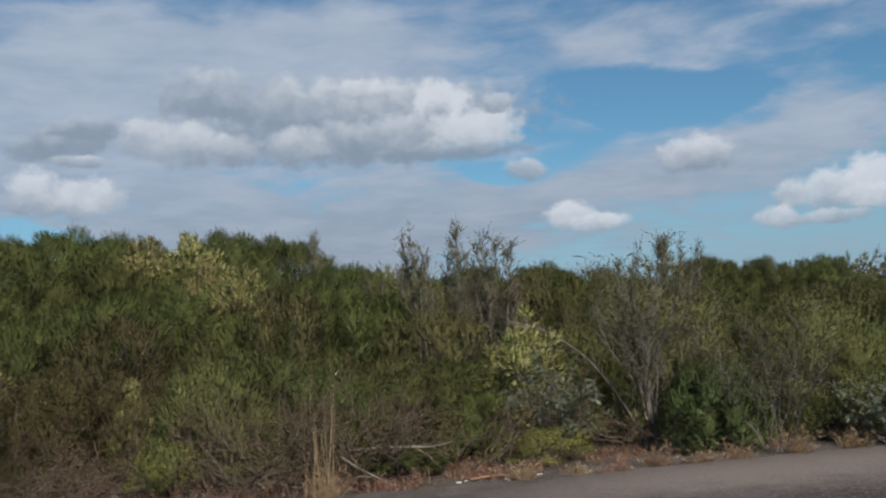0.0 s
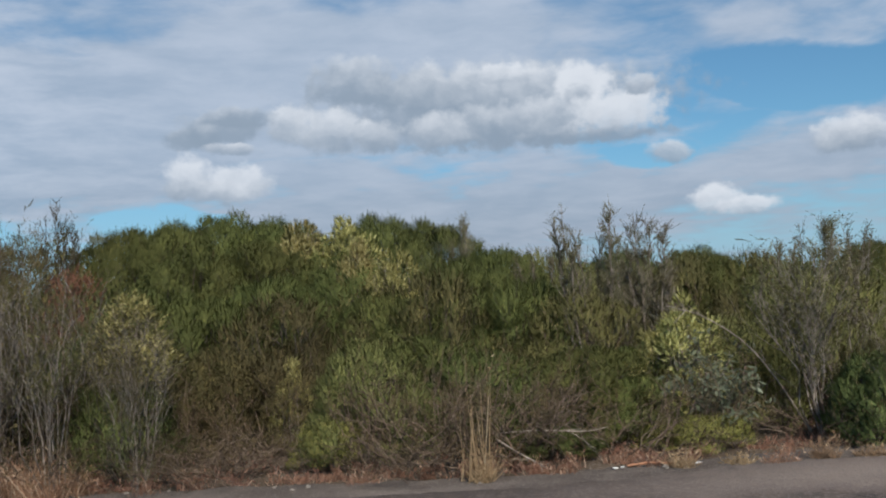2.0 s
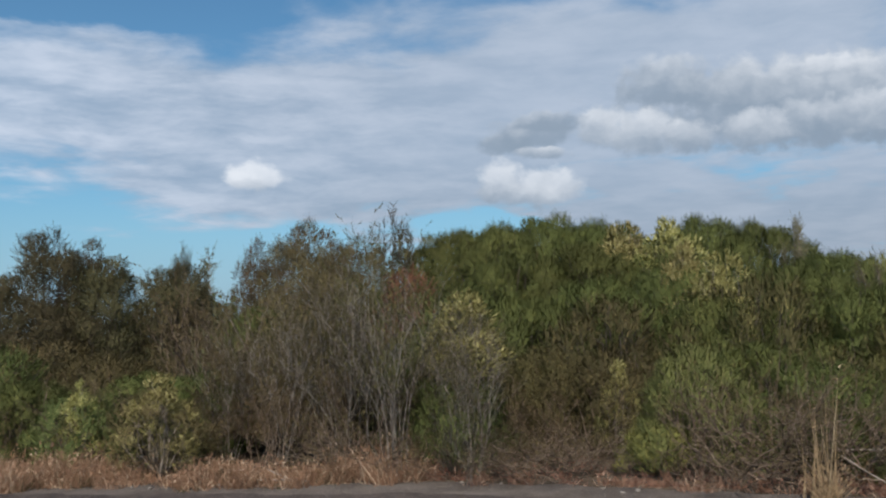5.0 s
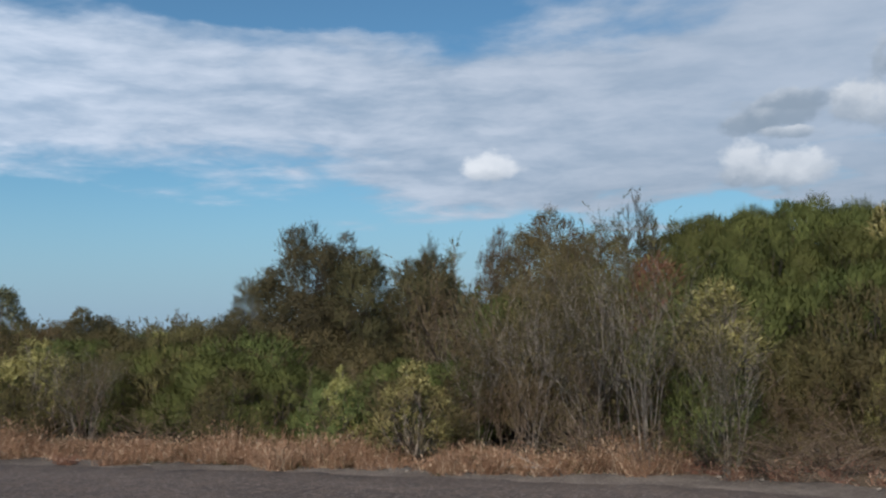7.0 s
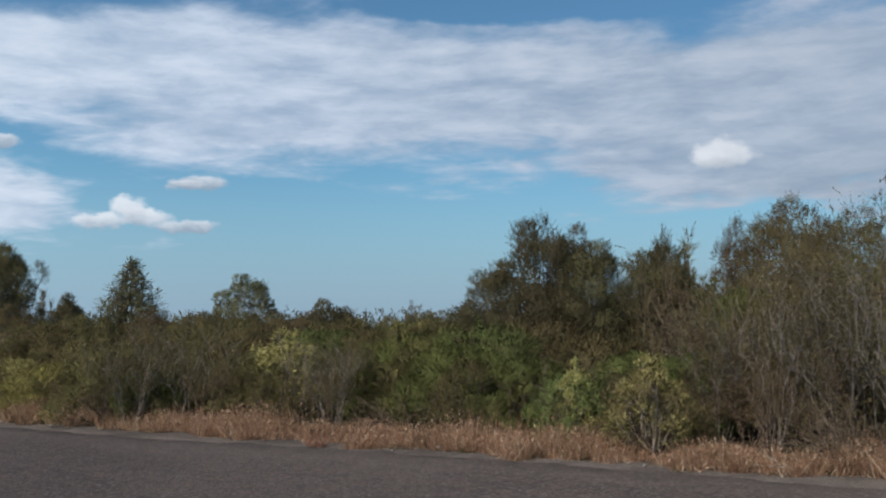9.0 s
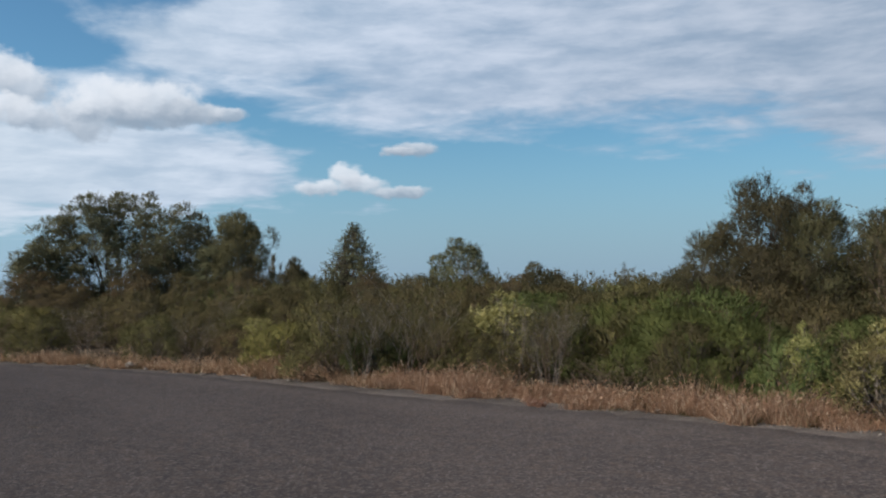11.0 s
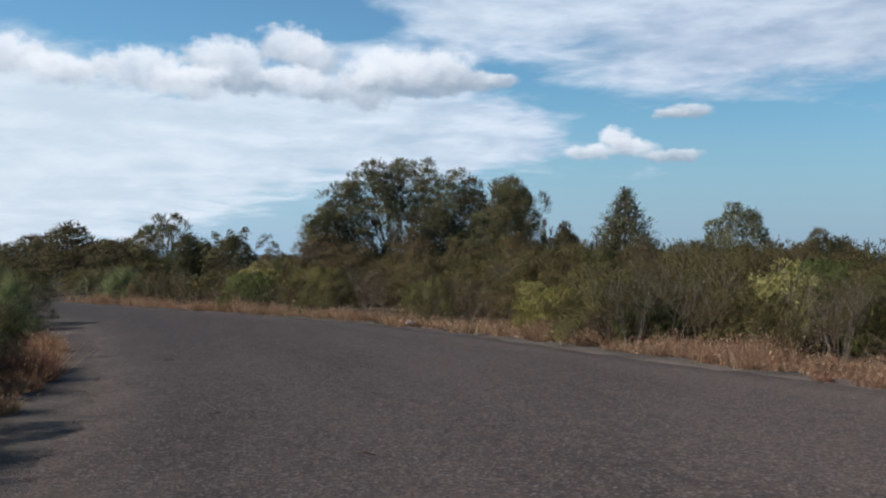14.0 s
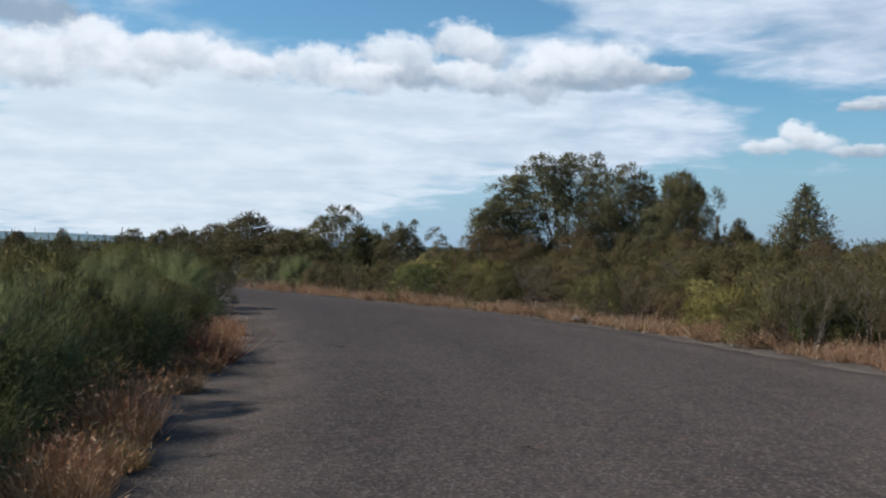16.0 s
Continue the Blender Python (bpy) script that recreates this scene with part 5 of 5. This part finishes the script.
# ---- dry grass along the verge ----
def grass(name, seed, blades, spot, height, label, spread=0.5, leaf="straw", kind="stuff", category="grass", width=0.011, heads=0.35):
    """Blades at spots (a function of rng and count); each leans its own way."""
    rng = np.random.default_rng(seed)
    at = spot(rng, blades)
    n = len(at)
    bunch = np.floor(at[:, 0] * 4) * 13.7 + np.floor(at[:, 1] * 4) * 7.3
    tall = (0.55 + 0.75 * np.abs(np.sin(bunch * 12.9898) * 43758.5453 % 1.0)) * (0.85 + 0.22 * np.sin(at[:, 0] * 1.3 + 0.7) + 0.16 * np.sin(at[:, 0] * 3.7))
    ln = height * (0.4 + 0.8 * rng.random(n)) * tall
    lean = np.stack([np.sin(bunch * 1.7), np.cos(bunch * 2.3)], 1) * 0.25
    way = unit(np.column_stack([rng.normal(size=(n, 2)) * spread + lean * (spread > 0.2), np.ones(n)]))
    v = leaves(rng, at, way, ln, width * (0.7 + 0.6 * rng.random(n)), True)
    if heads:
        tip = v[0][1::3]
        pick = rng.random(n) < heads
        v = both(v, leaves(rng, tip[pick] - way[pick] * 0.03, way[pick] + rng.normal(size=(pick.sum(), 3)) * 0.5, 0.055, 0.016, True))
    return tagged(new(name, mesh_from(name, *v, LEAF[leaf])), label, category, kind=kind)


def verge_spot(a, b, back, tuft, offset=0.15):
    """Tufts along the far edge of the road between the x values a and b."""
    def spot(rng, n):
        p = np.array(FAR_EDGE)
        m = max(1, n // tuft)
        x = rng.uniform(a, b, m)
        # thin and thick places, and a ragged front
        thick = 0.55 + 0.30 * np.sin(x * 1.9) + 0.25 * np.sin(x * 4.7 + 1.3) + 0.2 * np.sin(x * 0.63 + 0.5)
        x = x[rng.random(m) < 0.45 + 0.6 * thick]
        m = len(x)
        front = 0.16 * np.sin(x * 2.7 + 2.0) + 0.12 * np.sin(x * 6.1) + 0.08 * np.sin(x * 13.0)
        y = np.interp(x, p[::-1, 0], p[::-1, 1]) + offset + 0.12 + front + back * rng.random(m) ** 1.2
        at = np.stack([x, y], 1).repeat(tuft, 0) + rng.normal(size=(m * tuft, 2)) * 0.07
        return np.column_stack([at, np.full(len(at), -0.03)])
    return spot


grass("verge_grass", 201, 38000, verge_spot(-15, -4.2, 1.15, 50), 0.34, "pinkish dry grass in a thick strip along the road", width=0.008)
grass("verge_grass", 202, 26000, verge_spot(-35, -15, 1.15, 50), 0.34, "pinkish dry grass in a strip along the far bend", width=0.012)
grass("verge_grass", 203, 6000, verge_spot(-4.5, 8, 0.8, 70, 0.35), 0.20, "sparse dry grass tufts on the gravel edge", width=0.007)

grass("verge_weeds", 207, 5200, verge_spot(-30, -4.5, 1.0, 40, 0.1), 0.16, "low olive weeds between the dry grass", leaf="olive", width=0.008, spread=0.9, heads=0.0)
grass("verge_grass", 208, 5000, verge_spot(-30, -4.5, 1.4, 30, 0.2), 0.40, "dark brown dead grass among the dry grass", leaf="brown", width=0.009, spread=0.7)
grass("verge_grass", 206, 5000, verge_spot(-7, 6.5, 1.9, 35, 0.5), 0.22, "thin brown dead grass under the first shrubs", width=0.008, spread=0.8)


def grass_clump(x, y, seed, height, blades, radius, label, leaf="straw", spread=0.55, width=0.008):
    def spot(rng, n):
        a, q = rng.random(n) * 6.283, np.sqrt(rng.random(n)) * radius
        return np.column_stack([x + np.cos(a) * q, y + np.sin(a) * q, np.full(n, -0.03)])
    return grass("grass_clump", seed, blades, spot, height, label, spread, leaf, "", "grass", width)


for i, (x, y, h) in enumerate(((-5.9, -2.1, 0.52), (-6.5, -2.2, 0.5), (-7.1, -2.1, 0.52), (-7.9, -2.25, 0.48), (-8.4, -2.3, 0.4), (-10.7, -2.3, 0.38), (-12.4, -2.35, 0.45),
                                (-13.3, -2.3, 0.48), (-14.4, -2.45, 0.42), (-16.0, -2.6, 0.4), (-17.2, -2.65, 0.45))):
    grass_clump(x, y, 400 + i, h, 1100, 0.28, "rounded clump of orange-brown dry grass beside the road", leaf="tawny")
grass_clump(0.0, 10.1, 420, 0.86, 30, 0.17, "clump of tall straw-coloured dry stalks", leaf="stalk", spread=0.10, width=0.012)
grass_clump(0.04, 10.05, 421, 0.28, 300, 0.13, "tan grass tuft at the road edge", leaf="stalk")
for i, (x, y, h) in enumerate(((2.1, 10.4, 0.2), (2.7, 10.5, 0.22), (3.1, 10.45, 0.18), (3.6, 10.6, 0.24), (4.05, 10.55, 0.18), (4.55, 10.7, 0.32), (5.2, 10.65, 0.26),
                                (5.9, 10.75, 0.22), (6.5, 10.8, 0.24))):
    grass_clump(x, y, 430 + i, h, 300, 0.13 + 0.03 * (i % 3), "small pale dry tuft on the gravel edge", leaf="stalk", spread=0.7, width=0.006)
grass_clump(-11.2, 7.62, 422, 0.22, 350, 0.12, "small tan tuft on the gravel edge")


# ---- stones, litter and fallen branches ----
def pebble(name, x, y, r, seed, mat, label, category, flat=0.6):
    bm = bmesh.new()
    bmesh.ops.create_icosphere(bm, subdivisions=2, radius=r)
    for v in bm.verts:
        n = noise.noise(v.co / r * 0.9 + Vector((seed * 7.1, seed * 3.3, 0)))
        v.co *= 1 + 0.5 * n
        v.co.z *= flat
    me = bpy.data.meshes.new(name)
    bm.to_mesh(me)
    bm.free()
    me.materials.append(mat)
    ob = tagged(new(name, me), label, category)
    low = min(v.co.z for v in me.vertices)
    ob.matrix_basis = pose(x, y, -0.014 - low * 0.85, 0, 0, seed * 77)
    return ob


stone_rng = np.random.default_rng(55)
edge_points = np.array(FAR_EDGE)
for i in range(46):
    x = stone_rng.uniform(-30, 8)
    y = np.interp(x, edge_points[::-1, 0], edge_points[::-1, 1]) + stone_rng.uniform(0.02, 0.5)
    pebble("stone", x, y, 0.02 + 0.035 * stone_rng.random() ** 2, i, STONE, "small grey-brown stone on the gravel edge", "stone")["group"] = "stones along the road edge"
pebble("stone", -21.8, 4.45, 0.13, 91, STONE, "brown stone lying on the road edge", "stone")
for x, y, r, s in ((1.42, 10.45, 0.030, 1), (1.5, 10.53, 0.022, 4), (2.2, 10.5, 0.026, 2), (2.3, 10.58, 0.030, 3)):
    pebble("paper_scrap", x, y, r, s, PAPER, "crumpled white paper scrap on the gravel", "litter", 0.42)


def branch(name, points, r0, r1, mat, label, seed, forks=3):
    """A bare fallen or bowed branch through the points."""
    rng = np.random.default_rng(seed)
    p = np.array(points, float)
    s = np.linspace(0, len(p) - 1, 14)
    pts = np.stack([np.interp(s, np.arange(len(p)), p[:, i]) for i in range(3)], 1)
    for _ in range(2):
        pts[1:-1] = (pts[:-2] + 2 * pts[1:-1] + pts[2:]) / 4
    lines = [(pts, np.linspace(r0, r1, 14))]
    for _ in range(forks):
        i = rng.integers(4, 12)
        lines.append(curve_line(rng, pts[i], pts[i] + unit(pts[i] - pts[i - 1] + rng.normal(size=3) * 0.12) * 0.35, 0.1, 5, r1 * 1.1, r1 * 0.4))
    return tagged(new(name, mesh_from(name, *tubes(lines, 6), mat, True)), label, "branch")


branch("fallen_branch", ((0.25, 10.9, 0.36), (0.7, 10.85, 0.38), (1.2, 10.9, 0.33), (1.42, 10.95, 0.37)), 0.012, 0.005, BARK_GREY, "pale bare branch caught in the brush", 1)
branch("fallen_branch", ((0.2, 10.6, 0.34), (0.42, 10.5, 0.2), (0.62, 10.45, 0.09), (0.74, 10.4, 0.02)), 0.011, 0.005, BARK_GREY, "bent grey branch leaning out of the brush", 2)
branch("fallen_branch", ((1.55, 10.5, 0.01), (1.8, 10.53, 0.03), (2.05, 10.52, 0.01)), 0.017, 0.012, RUST, "red-brown strip of bark lying on the gravel", 3, 0)
branch("fallen_branch", ((4.05, 12.5, 0.0), (3.75, 12.45, 0.55), (3.35, 12.4, 1.15), (2.75, 12.3, 1.55), (2.35, 12.3, 1.65)), 0.013, 0.005, BARK_GREY, "long pale dead limb bowing over the shrubs", 4, 5)
branch("fallen_branch", ((-5.95, 9.75, 0.02), (-5.6, 9.7, 0.05), (-5.3, 9.8, 0.03)), 0.018, 0.009, BARK_GREY, "pale stick lying in the dry grass", 5, 1)
for i, (x, y, w) in enumerate(((-10.2, -0.2, 20), (-12.6, 1.4, 60), (-7.8, 1.1, -15), (-15.4, -0.6, 5))):
    branch("twig", ((x, y, 0.008), (x + 0.09 * math.cos(w), y + 0.09 * math.sin(w), 0.014), (x + 0.2 * math.cos(w + 0.3), y + 0.2 * math.sin(w + 0.3), 0.007)),
           0.007, 0.004, BARK_DARK, "small dark twig lying on the asphalt", 10 + i, 1)
